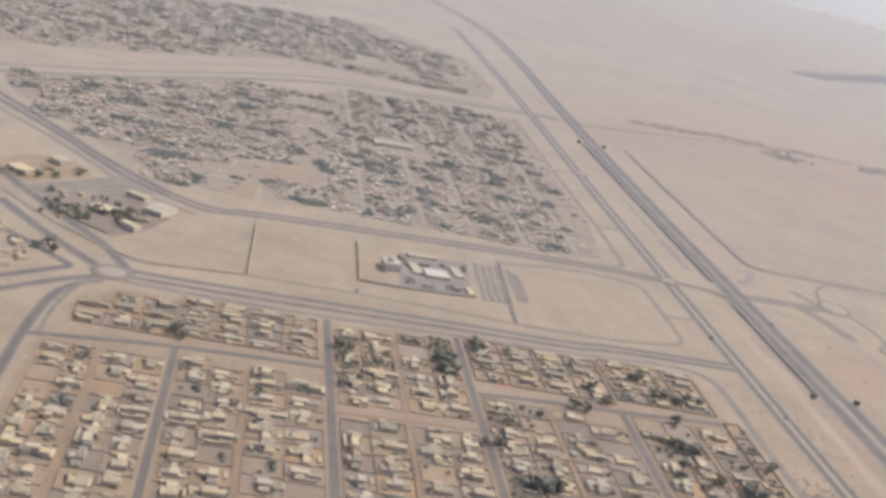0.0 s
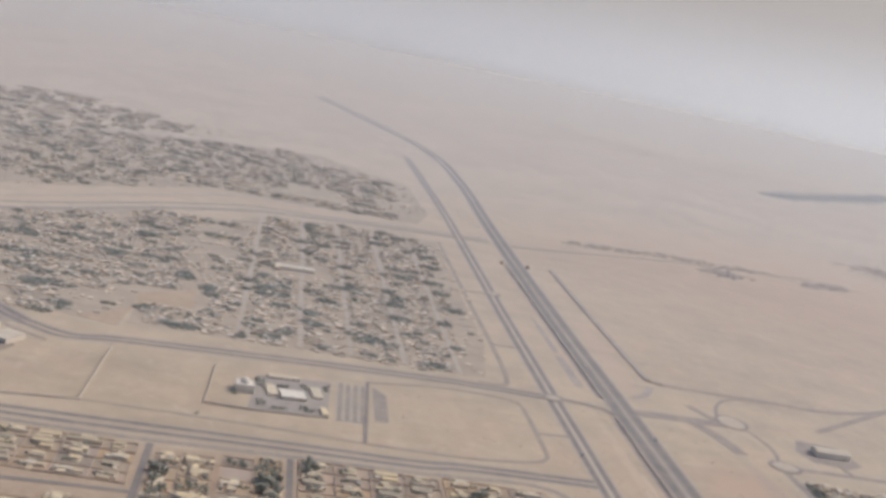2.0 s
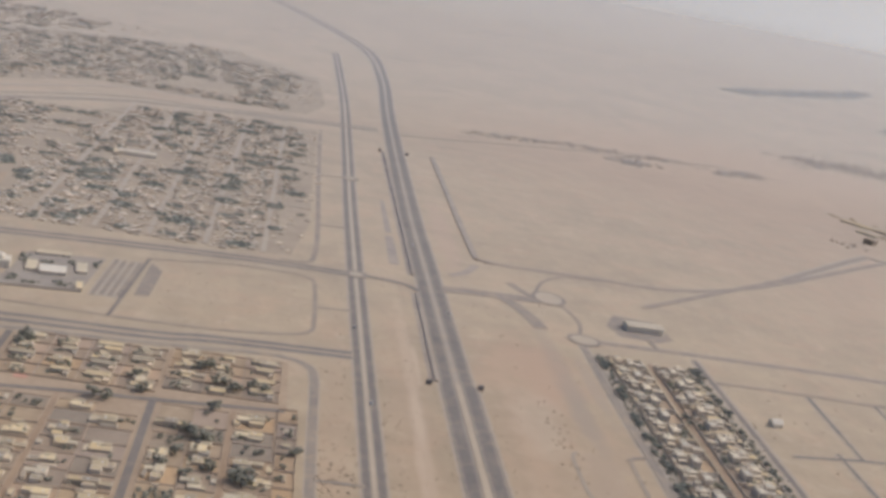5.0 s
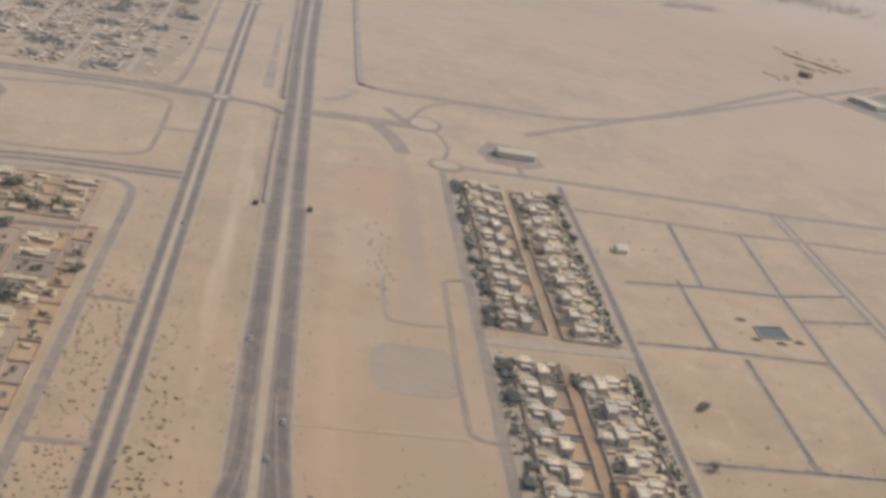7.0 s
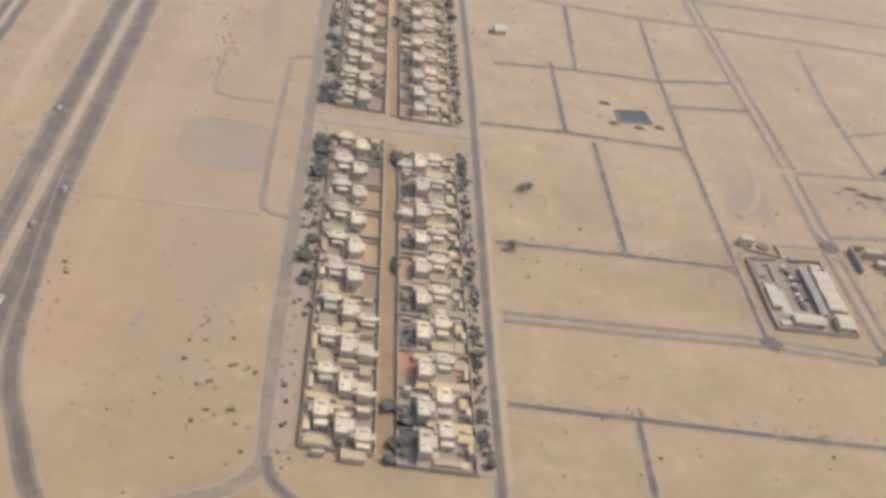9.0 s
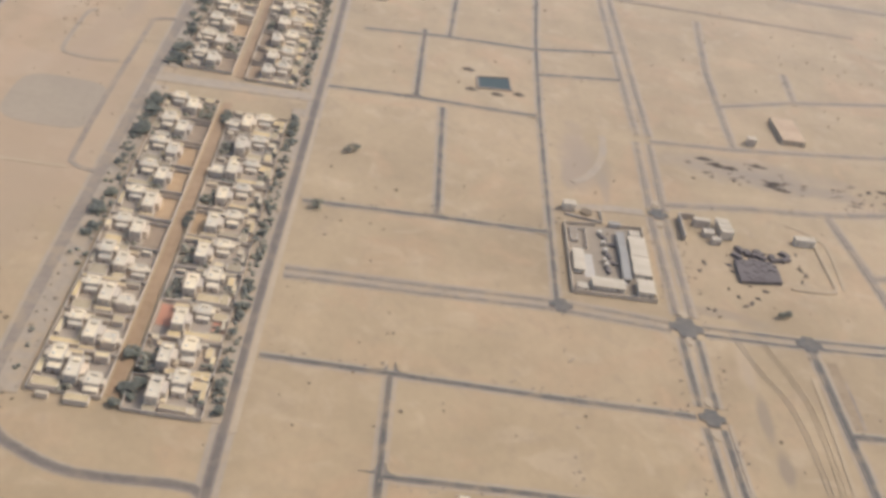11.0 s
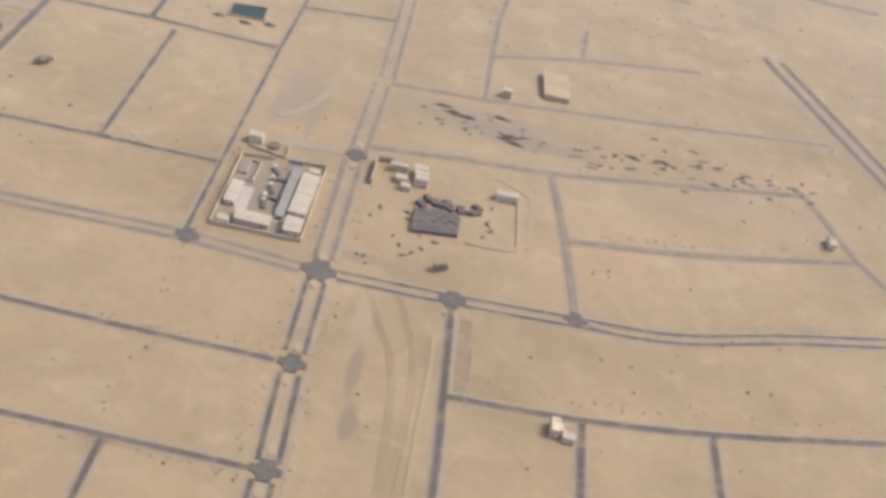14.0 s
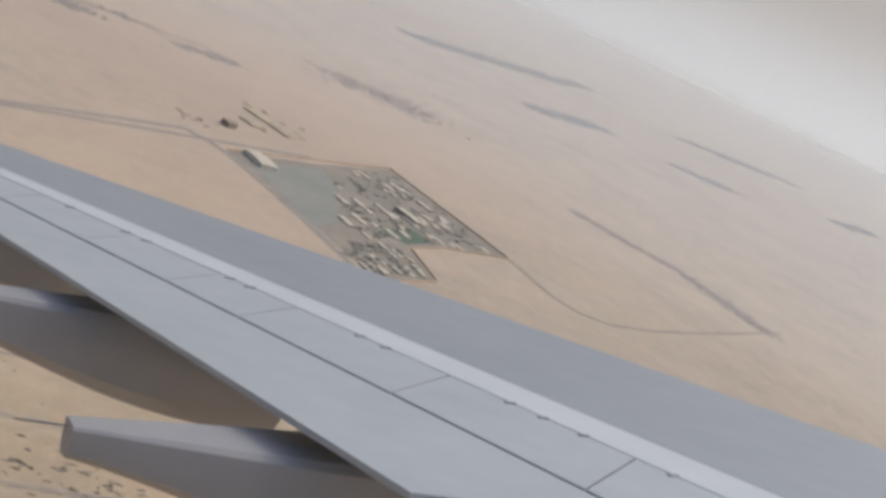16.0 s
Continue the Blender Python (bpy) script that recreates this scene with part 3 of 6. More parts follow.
# streets inside the near town
STREET = "narrow asphalt street between walled houses"
for x, wide, y0, y1 in ((10.6, 2.2, 180, 365), (58.3, 2.5, 180, 411), (105.2, 2.3, 180, 416), (157.2, 2.4, 180, 376)):
    road([(x, y0), (x, y1)], wide, STREETWAY, 0.06, name="street", label=STREET, curved=False)
for x, wide, y0, y1 in ((33.0, 1.6, 180, 360), (81.4, 1.7, 180, 402), (129.9, 1.5, 180, 370), (181.6, 1.6, 180, 374), (-10.0, 2.0, 180, 354)):
    road([(x, y0), (x, y1)], wide, REDSAND, 0.05, name="street", label="reddish sand lane between compound walls", curved=False)
road([(-33, 356), (8, 364.5), (57, 369)], 2.6, STREETWAY, 0.055, name="street", label=STREET)
road([(60, 337), (104, 341.5)], 1.9, REDSAND, 0.052, name="street", label="reddish sand lane between compound walls")
road([(107, 368.5), (130, 372), (157, 374.3), (197, 379)], 2.6, STREETWAY, 0.052, name="street", label=STREET)

# east of the highway
road([(284.5, 860), (284.2, 713), (284.6, 612), (286, 602), (292, 599)], 3.0, EARTH, 0.4, name="berm", label="dark soil berm along a dirt road")
road([(288, 599.5), (300.7, 598), (344, 599.5), (388, 602), (445, 637), (550, 734), (640, 815)], 4.0, TRACK, 0.06, name="dirt_road", label="faint sandy dirt road over open desert")
road([(262.5, 541.5), (282, 543.5), (307, 546)], 8.5, TRACK, lift=0.07, name="exit_road", label="wide dark asphalt exit apron")
road([(290, 541), (295, 530), (299, 516), (301, 505)], 6.5, TRACK, 0.05, name="dirt_road", label="dark abandoned road stub in sand")
road([(296, 568), (301, 557), (305, 550)], 4.0, TRACK, 0.045, name="dirt_road", label="short worn road stub in sand")
road([(268, 566), (276, 574), (283, 590)], 4.0, EARTH, 0.02, name="earth_patch", label="dark disturbed soil beside the highway")
road([(308, 560.5), (313, 575.5), (321, 588), (330, 594), (352, 598)], 1.6, TRACK, 0.06, name="dirt_road", label="thin sandy loop track")
road([(317, 542), (320, 528), (320.4, 517), (317.5, 503)], 1.7, TRACK, 0.06, name="dirt_road", label="thin winding sandy track")
road([(324.3, 497), (352, 498.5), (387, 499.5), (430, 500.5), (467, 500), (512, 504), (640, 514)], 3.2, TRACK, 0.06, verge=1.0, name="dirt_road", label="pale graded desert road")
road([(366, 467), (404, 467.7), (434, 467), (464, 470), (560, 474)], 2.2, TRACK, 0.06, name="lane", label="unfinished plot road of thin asphalt")
road([(316.0, 492), (315.8, 431), (316.3, 373), (316.3, 300), (316.4, 231), (317.2, 199), (316, 191), (311, 185), (300, 179)], 2.8, TRACK, lift=0.06, verge=0.8, name="lane", label="quiet asphalt lane beside walled villas")
road([(317.5, 195), (320, 188), (326, 183), (338, 178.5), (359, 179), (361.6, 172)], 2.4, lift=0.055, verge=0.5, name="lane", label="asphalt lane curving below the villas")
road([(364.3, 492), (364.4, 392), (363.7, 339), (362.8, 283), (362.0, 234), (361.8, 190), (361.4, 120)], 2.3, ASPHALT, lift=0.065, verge=1.2, name="lane", label="asphalt lane on the open side of the villas")
road([(364.6, 330), (364.4, 283), (363.8, 234), (363.6, 195)], 1.6, MEDIAN, 0.03, name="shoulder", label="pale sandy shoulder beside a lane")
road([(317.5, 339.5), (340, 341), (362.8, 343)], 5.5, VERGE, 0.045, name="street", label="wide sandy street between villa blocks")
road([(339.5, 200), (339.8, 330)], 2.6, REDSAND, 0.05, name="alley", label="reddish paved alley between rows of villas", curved=False)
road([(340.2, 347), (341.5, 478)], 2.4, REDSAND, 0.05, name="alley", label="reddish paved alley between rows of villas", curved=False)
road([(308.5, 378), (307.8, 330), (308.0, 290), (309.3, 284), (313, 282.2), (316.8, 282)], 1.6, TRACK, 0.05, name="lane", label="thin sandy access lane")
road([(316.5, 381), (311, 379.5), (307.5, 376)], 1.6, TRACK, 0.05, name="lane", label="thin sandy access lane")
road([(264, 279), (283, 280.5), (308, 281.8)], 1.2, PALESAND, 0.03, name="dirt_track", label="pale wheel track over the sand")
part("gravel_yard", Shape().slab([(296 + 12.5 * math.copysign(abs(math.cos(k * 0.2244)) ** 0.55, math.cos(k * 0.2244)), 315 + 14.5 * math.copysign(abs(math.sin(k * 0.2244)) ** 0.55, math.sin(k * 0.2244))) for k in range(28)], -0.2, 0.03), GRAVELPAD)
tagged(part("earth_patch", Shape().slab([(286.9, 229.6), (288.4, 229.4), (289.0, 233), (288.6, 235.6), (287.5, 234.6), (286.6, 232)], -0.2, 0.03), GRAVEL), "small dark patch of disturbed soil", "earth patch", kind="structure")
tagged(bpy.data.objects["gravel_yard"], "rounded grey gravel yard on sand", "gravel yard", kind="structure")
road([(305.5, 345), (300, 343.5), (292, 344), (289, 347), (288.6, 360), (288.9, 374), (291, 378)], 1.3, GRAVEL, 0.03, name="lane", label="faint grey gravel loop on sand")

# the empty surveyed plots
PLOT = "new dark asphalt plot road with sandy edges"


def plot_road(path, wide=1.5, curved=False, surface=NEWROAD):
    return road(path, wide, surface, 0.06, verge=0.9, name="plot_road", label=PLOT, curved=curved)


for path in ([(392.2, 179), (392.6, 220)], [(392.2, 355), (393.0, 408)], [(400.6, 287), (400.4, 351)], [(401.4, 405), (404.3, 466)], [(430.3, 255), (430.2, 288), (430.2, 356), (431, 408), (433.4, 466)], [(434.3, 190), (435.4, 90)], [(392.6, 189), (391.8, 90)],
             [(366, 352.2), (392.2, 354.8), (429, 356)], [(366.3, 284.5), (400.7, 287.2), (429.5, 288.8)], [(365, 220), (392.6, 220.6), (426.4, 221), (459, 222.2)], [(393, 189.2), (420, 190.6), (462, 191.6)], [(373, 400), (400, 405), (430, 407.2), (460, 417)],
             [(430.4, 387), (459, 394)], [(495, 462), (491.2, 412), (491.2, 358)], [(521, 424), (519.8, 398)], [(490.8, 386.4), (519.8, 400.4), (560, 414)], [(464, 352), (492, 356.5), (532, 366), (600, 384)]):
    plot_road(path, 1.2 if path[0][0] == 430.3 else 1.5, surface=TRACK if path[0][1] > 330 and path[0][0] > 455 else NEWROAD)
for dy in (-1.6, 1.6):
    plot_road([(366, 252 + dy), (398, 253.9 + dy), (430, 256.2 + dy), (457.5, 255 + dy)], 1.2, False, TRACK)
    plot_road([(466, 255.2 + dy), (489, 256.5 + dy), (519, 259.6 + dy), (545, 263 + dy), (577, 275.2 + dy), (640, 296 + dy)], 1.0, True)
for dx in (-1.95, 1.95):
    for y0, y1, x0, x1 in ((90, 189, 466.3, 464.3), (194, 219, 464.2, 462.8), (226, 251, 462.4, 461.8), (260, 306, 461.7, 460.8), (310, 350, 461.2, 461.5), (355, 500, 462.2, 459)):
        plot_road([(x0 + dx, y0), (x1 + dx, y1)], 1.3, False, TRACK if y0 > 250 else NEWROAD)
for x, y, k in ((461.6, 255.3, 0.92), (462.6, 222.4, 0.66), (464.3, 191.8, 0.66), (431.2, 256.4, 0.62), (492.2, 256.6, 0.7), (520.8, 260.6, 0.62), (461.1, 308, 0.62)):
    star = []
    for a, b in ((1, 1), (-1, 1), (-1, -1), (1, -1)):
        corner = [(a * 4.6, b * 1.5), (a * 3.2, b * 1.7), (a * 2.6, b * 2.1), (a * 2.3, b * 2.7), (a * 2.1, b * 4.4)]
        star += corner if a * b > 0 else corner[::-1]
    pad = part("junction_pad", Shape().slab([(x + u * k, y + w * k) for u, w in star], -0.2, 0.20), JUNCTION)
    tagged(pad, "dark asphalt crossing with splayed corners", "road junction", kind="structure")
for path in ([(492.2, 256), (493.9, 223), (495, 195), (496.5, 100)], [(494, 223.7), (523, 226.8), (554, 233), (600, 246)], [(523, 226), (523.6, 140)], [(551.4, 232), (553.6, 150)], [(512.6, 323.4), (517.2, 294), (520.8, 262)],
             [(518, 292.6), (551.4, 300.9), (597, 317)], [(464, 314), (490, 320), (513, 324), (543, 333.2), (586, 347)], [(583, 350), (588, 345), (597.7, 319), (611.7, 296), (630, 262)]):
    plot_road(path, 1.9, True, TRACK if path[0][1] > 290 else NEWROAD)
for off in (0, 6.2):
    road([(585 + off, 440), (611 + off, 376), (635 + off, 314), (668 + off, 228)], 2.2, ASPHALT, 0.06, verge=0.8, name="plot_road", label=PLOT)
road([(635, 387), (651, 349), (659, 330), (680, 280)], 1.6, TRACK, 0.05, name="dirt_track", label="thin sandy track across the plots")
road([(651, 349.4), (668.6, 366), (700, 390)], 1.6, TRACK, 0.05, name="dirt_track", label="thin sandy track across the plots")
road([(508, 284), (508.5, 300), (506.5, 309), (498, 314)], 0.9, PALESAND, 0.02, name="dirt_track", label="faint wheel tracks across open sand")
road([(438, 318), (442, 322), (446, 330), (448.5, 340), (449, 350)], 2.2, VERGE, 0.02, name="dirt_track", label="broad faint track across open sand")
road([(436.5, 303.5), (443, 305.5), (449, 306.8), (457, 307.4)], 3.4, VERGE, 0.022, name="dirt_track", label="broad sandy track above a fenced yard")
tagged(part("earth_strip", Shape().slab([(495.3, 225.6), (497.9, 226.6), (497.5, 250.9), (494.7, 250.4)], -0.2, 0.03), DUG), "strip of dull brown dug earth", "earth strip", kind="structure")
tagged(part("earth_strip", Shape().slab([(497.9, 226.6), (498.7, 226.9), (498.4, 238), (498.0, 244), (497.6, 243)], -0.2, 0.032), EARTH), "thin dark edge of a dug strip", "earth strip", kind="structure")
for wheel in (-0.55, 0.55):
    for k, path in enumerate(([(472.5, 256.6), (477.1, 242.5), (481.2, 233.4), (483.3, 222.4), (484.5, 205), (484.8, 190)], [(477, 258.3), (481.2, 250.6), (486.4, 233.2), (487.5, 214.5), (487.3, 199.2), (487.1, 180)])):
        road([(x + wheel, y) for x, y in path], 0.17, (VERGE, PALESAND)[k], 0.012, name="dirt_track", label="curving wheel rut in open sand")
road([(489.9, 243), (490.2, 228.5), (490.0, 213.6), (490.1, 185)], 1.0, PALESAND, 0.015, name="dirt_track", label="pale graded strip beside a plot road")
road([(466.3, 221), (467.2, 205), (468.7, 184.3), (470, 160)], 0.9, VERGE, 0.015, name="dirt_track", label="grey trodden path beside a plot road")
tagged(part("earth_strip", Shape().slab([(493.9, 226), (495.1, 226.4), (494.9, 249.8), (493.8, 249.6)], -0.2, 0.026), PALESAND), "narrow pale sand bank beside a road", "earth strip", kind="structure")
for x, y, sx, sy in ((392.6, 220.6, 1, 1), (392.6, 220.6, -1, 1), (392.6, 189.2, 1, 1), (392.6, 189.2, -1, 1), (434.4, 190.6, 1, -1), (434.4, 190.6, -1, -1), (400.6, 287.2, 1, 1), (400.6, 287.2, -1, 1), (430.2, 356, -1, 1), (430.2, 356, -1, -1), (430.2, 288.6, -1, 1), (430.2, 288.6, -1, -1), (392.2, 354.8, 1, 1), (392.2, 354.8, -1, 1)):
    fillet = [(x + sx * 0.7, y + sy * 0.7), (x + sx * 3.0, y + sy * 0.7), (x + sx * 1.7, y + sy * 1.2), (x + sx * 1.1, y + sy * 1.9), (x + sx * 0.7, y + sy * 3.2)]
    if sx * sy < 0:
        fillet = fillet[::-1]
    kerb_line = [(x + sx * 4.2, y + sy * 0.95), (x + sx * 2.2, y + sy * 1.25), (x + sx * 1.5, y + sy * 2.0), (x + sx * 0.95, y + sy * 4.2)]
    tagged(part("kerb", Shape().ribbon(smooth(kerb_line), 0.4, -0.2, 0.19), PALESAND), "pale curved kerb at a road corner", "kerb", kind="structure")
    tagged(part("road_corner", Shape().slab(fillet, -0.2, 0.17), NEWROAD), "dusty rounded corner where two roads meet", "road corner", kind="structure")
for x, y in ((461.6, 255.3), (462.6, 222.4), (464.3, 191.8), (461.1, 308)):
    for side in (-1, 1):
        tagged(part("median_nose", Shape().slab(ring(x, y + side * 5.4, 0.95, 1.7, 16), -0.2, 0.23), MEDIAN), "pale rounded end of a road median", "median", kind="structure")


# ---- houses ----
rng = random.Random(7)


def windows(owner, sx, sy, z, n, mesh):
    """Recessed dark panes along the four faces."""
    for k in range(n):
        u = (k + 0.5) / n - 0.5
        for face in (0, 1):
            w = part("window", mesh, WINDOW, owner)
            w.location = (u * sx * 0.8, -sy / 2, z) if face == 0 else (sx / 2, u * sy * 0.8, z)
            w.rotation_euler = (0, 0, 0 if face == 0 else radians(90))


PANE = data("window", Shape().box(0, 0, 0, 0.36, 0.06, 0.42), WINDOW)
LEAFDOOR = data("door", Shape().box(0, 0, 0, 0.45, 0.08, 0.9), DOOR)
CISTERN = data("water_tank", Shape().cylinder(0, 0, 0, 0.26, 0.45, 10, 0.85), TANK)


def villa(kind):
    """A slender cream villa: even kinds with a cross-shaped plan, odd ones a tall narrow block with a lower side range."""
    r = random.Random(100 + kind)
    v = thing("villa", 0, 0, label="cream two-storey villa with stepped flat roofs", category="house", group="villas")
    h = r.uniform(2.15, 2.5)
    if kind % 2 == 0:
        w, d = r.uniform(2.8, 3.2), r.uniform(4.8, 5.4)
        aw, ad, ah, ay = r.uniform(4.4, 5.0), r.uniform(1.9, 2.6), h - r.uniform(0.25, 0.5), r.uniform(-0.9, 0.3)
        part("main_block", Shape().parapet(0, 0, 0, w, d, h + 0.16), RENDERED, v)
        part("roof", Shape().box(0, 0, h - 0.04, w - 0.34, d - 0.34, 0.06), VILLAROOF, v, "sunlit cream roof screed")
        for side in (-1, 1):
            x, room = side * (w / 2 + (aw - w) / 4), (aw - w) / 2
            part("wing", Shape().parapet(x, ay, 0, room - 0.01, ad, ah, 0.1, 0.1), RENDERED, v)
            part("wing_roof", Shape().box(x, ay, ah - 0.1, room - 0.22, ad - 0.22, 0.05), VILLAROOF, v)
            part("window", PANE, WINDOW, v, at=(x, ay - ad / 2, 1.2))
        low = r.uniform(1.3, 1.7)
        part("porch", Shape().parapet(0.2, -d / 2 - 1.0, 0, w * 0.9, 1.98, low, 0.1, 0.1), RENDERED, v)
        part("porch_roof", Shape().box(0.2, -d / 2 - 1.0, low - 0.1, w * 0.9 - 0.22, 1.76, 0.05), VILLAROOF, v)
        part("door", LEAFDOOR, DOOR, v, at=(0.2, -d / 2 - 2.0, 0.0))
    else:
        w, d = r.uniform(2.5, 2.9), r.uniform(6.0, 7.0)
        part("main_block", Shape().parapet(0, 0, 0, w, d, h + 0.16), RENDERED, v)
        part("roof", Shape().box(0, 0, h - 0.04, w - 0.34, d - 0.34, 0.06), VILLAROOF, v, "sunlit cream roof screed")
        sh = r.uniform(1.4, 2.0)
        part("side_range", Shape().parapet(w / 2 + 0.55, r.uniform(0.4, 1.2), 0, 1.08, d * 0.55, sh, 0.1, 0.1), RENDERED, v)
        part("door", LEAFDOOR, DOOR, v, at=(-0.3, -d / 2, 0.0))
    for k in (-1, 1):
        part("window", PANE, WINDOW, v, at=(k * w * 0.25, -d / 2, h * 0.62))
        part("window", PANE, WINDOW, v, at=(w / 2, k * d * 0.22, h * 0.6)).rotation_euler = (0, 0, radians(90))
    part("stair_room", Shape().box(0.15, d * 0.3, h - 0.02, w * 0.5, 1.3, 0.4), VILLAROOF, v)
    part("water_tank", CISTERN, TANK, v, "white plastic water tank", (-w * 0.2, -d * 0.2, h + 0.02))
    return v


def annexe(kind):
    """A long low block of rooms built along a yard wall."""
    r = random.Random(400 + kind)
    w, d, h = r.uniform(5.5, 7.5), r.uniform(1.7, 2.3), r.uniform(1.3, 1.6)
    v = thing("annexe", 0, 0, label="low white annexe along a yard wall", category="outbuilding", group="annexes")
    part("shell", Shape().parapet(0, 0, 0, w, d, h + 0.1, 0.1, 0.1), RENDERED, v)
    part("roof", Shape().box(0, 0, h - 0.01, w - 0.22, d - 0.22, 0.05), (ROOF, TOWNROOF)[kind % 2], v, "sunlit cream roof screed")
    return v


def town_house(kind):
    """A walled-lot house grown out of small joined blocks of unlike heights, with sheds along the yard walls."""
    r = random.Random(700 + kind)
    v = thing("town_house", 0, 0, label="tan and cream flat-roofed town house with outbuildings", category="house", group="town houses")
    cx, cy = r.uniform(-1.6, 1.6), r.uniform(-0.6, 2.0)
    spots = [(cx, cy, r.uniform(2.8, 4.2), r.uniform(2.6, 4.2), r.uniform(2.2, 3.2))]
    for k in range(r.randint(3, 4)):
        side, turn_by = r.choice((-1, 1)), r.random()
        w, d = r.uniform(1.7, 3.4), r.uniform(1.7, 3.4)
        x = cx + side * (spots[0][2] + w) / 2 if turn_by < 0.5 else cx + r.uniform(-1, 1)
        y = cy + r.uniform(-1, 1) if turn_by < 0.5 else cy + side * (spots[0][3] + d) / 2
        spots.append((max(-3.2, min(3.2, x)), max(-3.2, min(3.2, y)), w, d, r.uniform(1.2, 2.6)))
    s = r.choice((-1, 1))
    spots.append((r.uniform(-1.6, 1.6), 4.1 * r.choice((-1, 1)), r.uniform(2.6, 5.4), r.uniform(0.8, 1.3), r.uniform(1.0, 1.4)))
    spots.append((s * 4.1, r.uniform(-1.6, 1.6), r.uniform(0.8, 1.3), r.uniform(2.0, 4.4), r.uniform(1.0, 1.4)))
    for k, (x, y, w, d, h) in enumerate(spots):
        h += 0.013 * k
        block = part("main_block" if k == 0 else "side_block", Shape().parapet(x, y, 0, w, d, h + 0.16, 0.16, 0.13), TOWNWALL if (kind + k) % 3 else RENDERED, v)
        part("roof", Shape().box(x, y, h - 0.01, w - 0.28, d - 0.28, 0.05), TOWNROOF if r.random() < 0.62 else ROOF if r.random() < 0.85 else GRAVEL, block)
    part("water_tank", CISTERN, TANK, v, "white plastic water tank", (cx + 0.5, cy + 0.5, spots[0][4] + 0.04))
    part("door", LEAFDOOR, DOOR, v, at=(cx, cy - spots[0][3] / 2, 0.0))
    part("window", PANE, WINDOW, v, at=(cx + 0.7, cy - spots[0][3] / 2, 1.2))
    return v


def row_house(kind):
    """A long thin block of rooms along the north wall of its yard."""
    r = random.Random(500 + kind)
    w, d, h = r.uniform(7.0, 8.6), r.uniform(2.1, 2.7), r.uniform(1.5, 1.8)
    v = thing("row_house", 0, 0, label="long narrow pale house with a flat roof", category="house", group="town houses")
    part("main_block", Shape().parapet(0, 0, 0, w, d, h + 0.2), TOWNWALL, v)
    part("roof", Shape().box(0, 0, h, w - 0.34, d - 0.34, 0.06), TOWNROOF, v, "sunlit cream roof screed")
    part("kitchen_block", Shape().parapet(r.choice((-1, 1)) * w * 0.36, -d / 2 - 1.0, 0, 1.9, 2.0, h * 0.85), TOWNWALL, v)
    part("window", PANE, WINDOW, v, at=(-w * 0.3, -d / 2, 0.6))
    return v


HOUSES = {"villa": [villa(k) for k in range(8)], "row_house": [row_house(k) for k in range(3)], "annexe": [annexe(k) for k in range(6)], "town_house": [town_house(k) for k in range(12)]}
USED = set()


def house(sort, x, y, turn=0, sx=1.0, sy=1.0, sz=1.0, which=None):
    """Sets the next house of a sort; the first ones are used themselves, then copies."""
    base = rng.choice(HOUSES[sort][which::2] if which is not None else HOUSES[sort])
    if turn in (90, 270) and sort == "town_house":
        sx, sy = sy, sx
    m = pose(x, y, 0, 0, 0, turn) @ Matrix.Diagonal((sx, sy, sz, 1))
    if base.name not in USED:
        USED.add(base.name)
        base.matrix_basis = m
        return base
    return copy_thing(base, m)


def yard_wall(x0, x1, y0, y1, h=0.9, material=WALLS, floor=YARD):
    t = 0.16
    s = Shape()
    for a, b, c, d in (((x0 + x1) / 2, y0, x1 - x0, t), ((x0 + x1) / 2, y1, x1 - x0, t), (x0, (y0 + y1) / 2, t, y1 - y0 - t), (x1, (y0 + y1) / 2, t, y1 - y0 - t)):
        s.box(a, b, 0, c, d, h)
    ob = part("yard_wall", s, material)
    tagged(ob, "tan rendered block wall round a house yard", "wall", "yard walls")
    part("yard_floor", Shape().slab([(x0 + t, y0 + t), (x1 - t, y0 + t), (x1 - t, y1 - t), (x0 + t, y1 - t)], -0.1, 0.04), floor, ob, "swept sandy yard floor")
    return ob


# ---- trees ----
def tree(kind):
    r = random.Random(900 + kind)
    v = thing("tree", 0, 0, label="dusty dark green shade tree with uneven crown", category="tree", group="garden trees")
    t = Shape().cylinder(0, 0, 0, 0.16, 1.3, 7, 0.65)
    for k in range(4):
        a = k * 1.6 + r.random()
        t.add([(0.08 * math.cos(a + 2), 0.08 * math.sin(a + 2), 1.0), (0.08 * math.cos(a - 2), 0.08 * math.sin(a - 2), 1.0), (0, 0, 1.2), (0.8 * math.cos(a), 0.8 * math.sin(a), 1.9)], [(0, 1, 3), (1, 2, 3), (2, 0, 3)])
    part("trunk", t, BARK, v)
    c = Shape()
    lobes = [(r.uniform(-0.9, 0.9), r.uniform(-0.9, 0.9), r.uniform(1.25, 1.75), r.uniform(0.55, 0.85)) for _ in range(5)]
    for k in range(85):
        lx, ly, lz, lr = r.choice(lobes)
        a, b, q = r.uniform(0, 6.28), r.uniform(-0.5, 1.2), lr * r.uniform(0.6, 1.1)
        c.clump(lx + q * math.cos(a) * math.cos(b), ly + q * math.sin(a) * math.cos(b), lz + q * 0.75 * math.sin(b), r.uniform(0.14, 0.34), r)
    part("crown", c, LEAF, v)
    return v


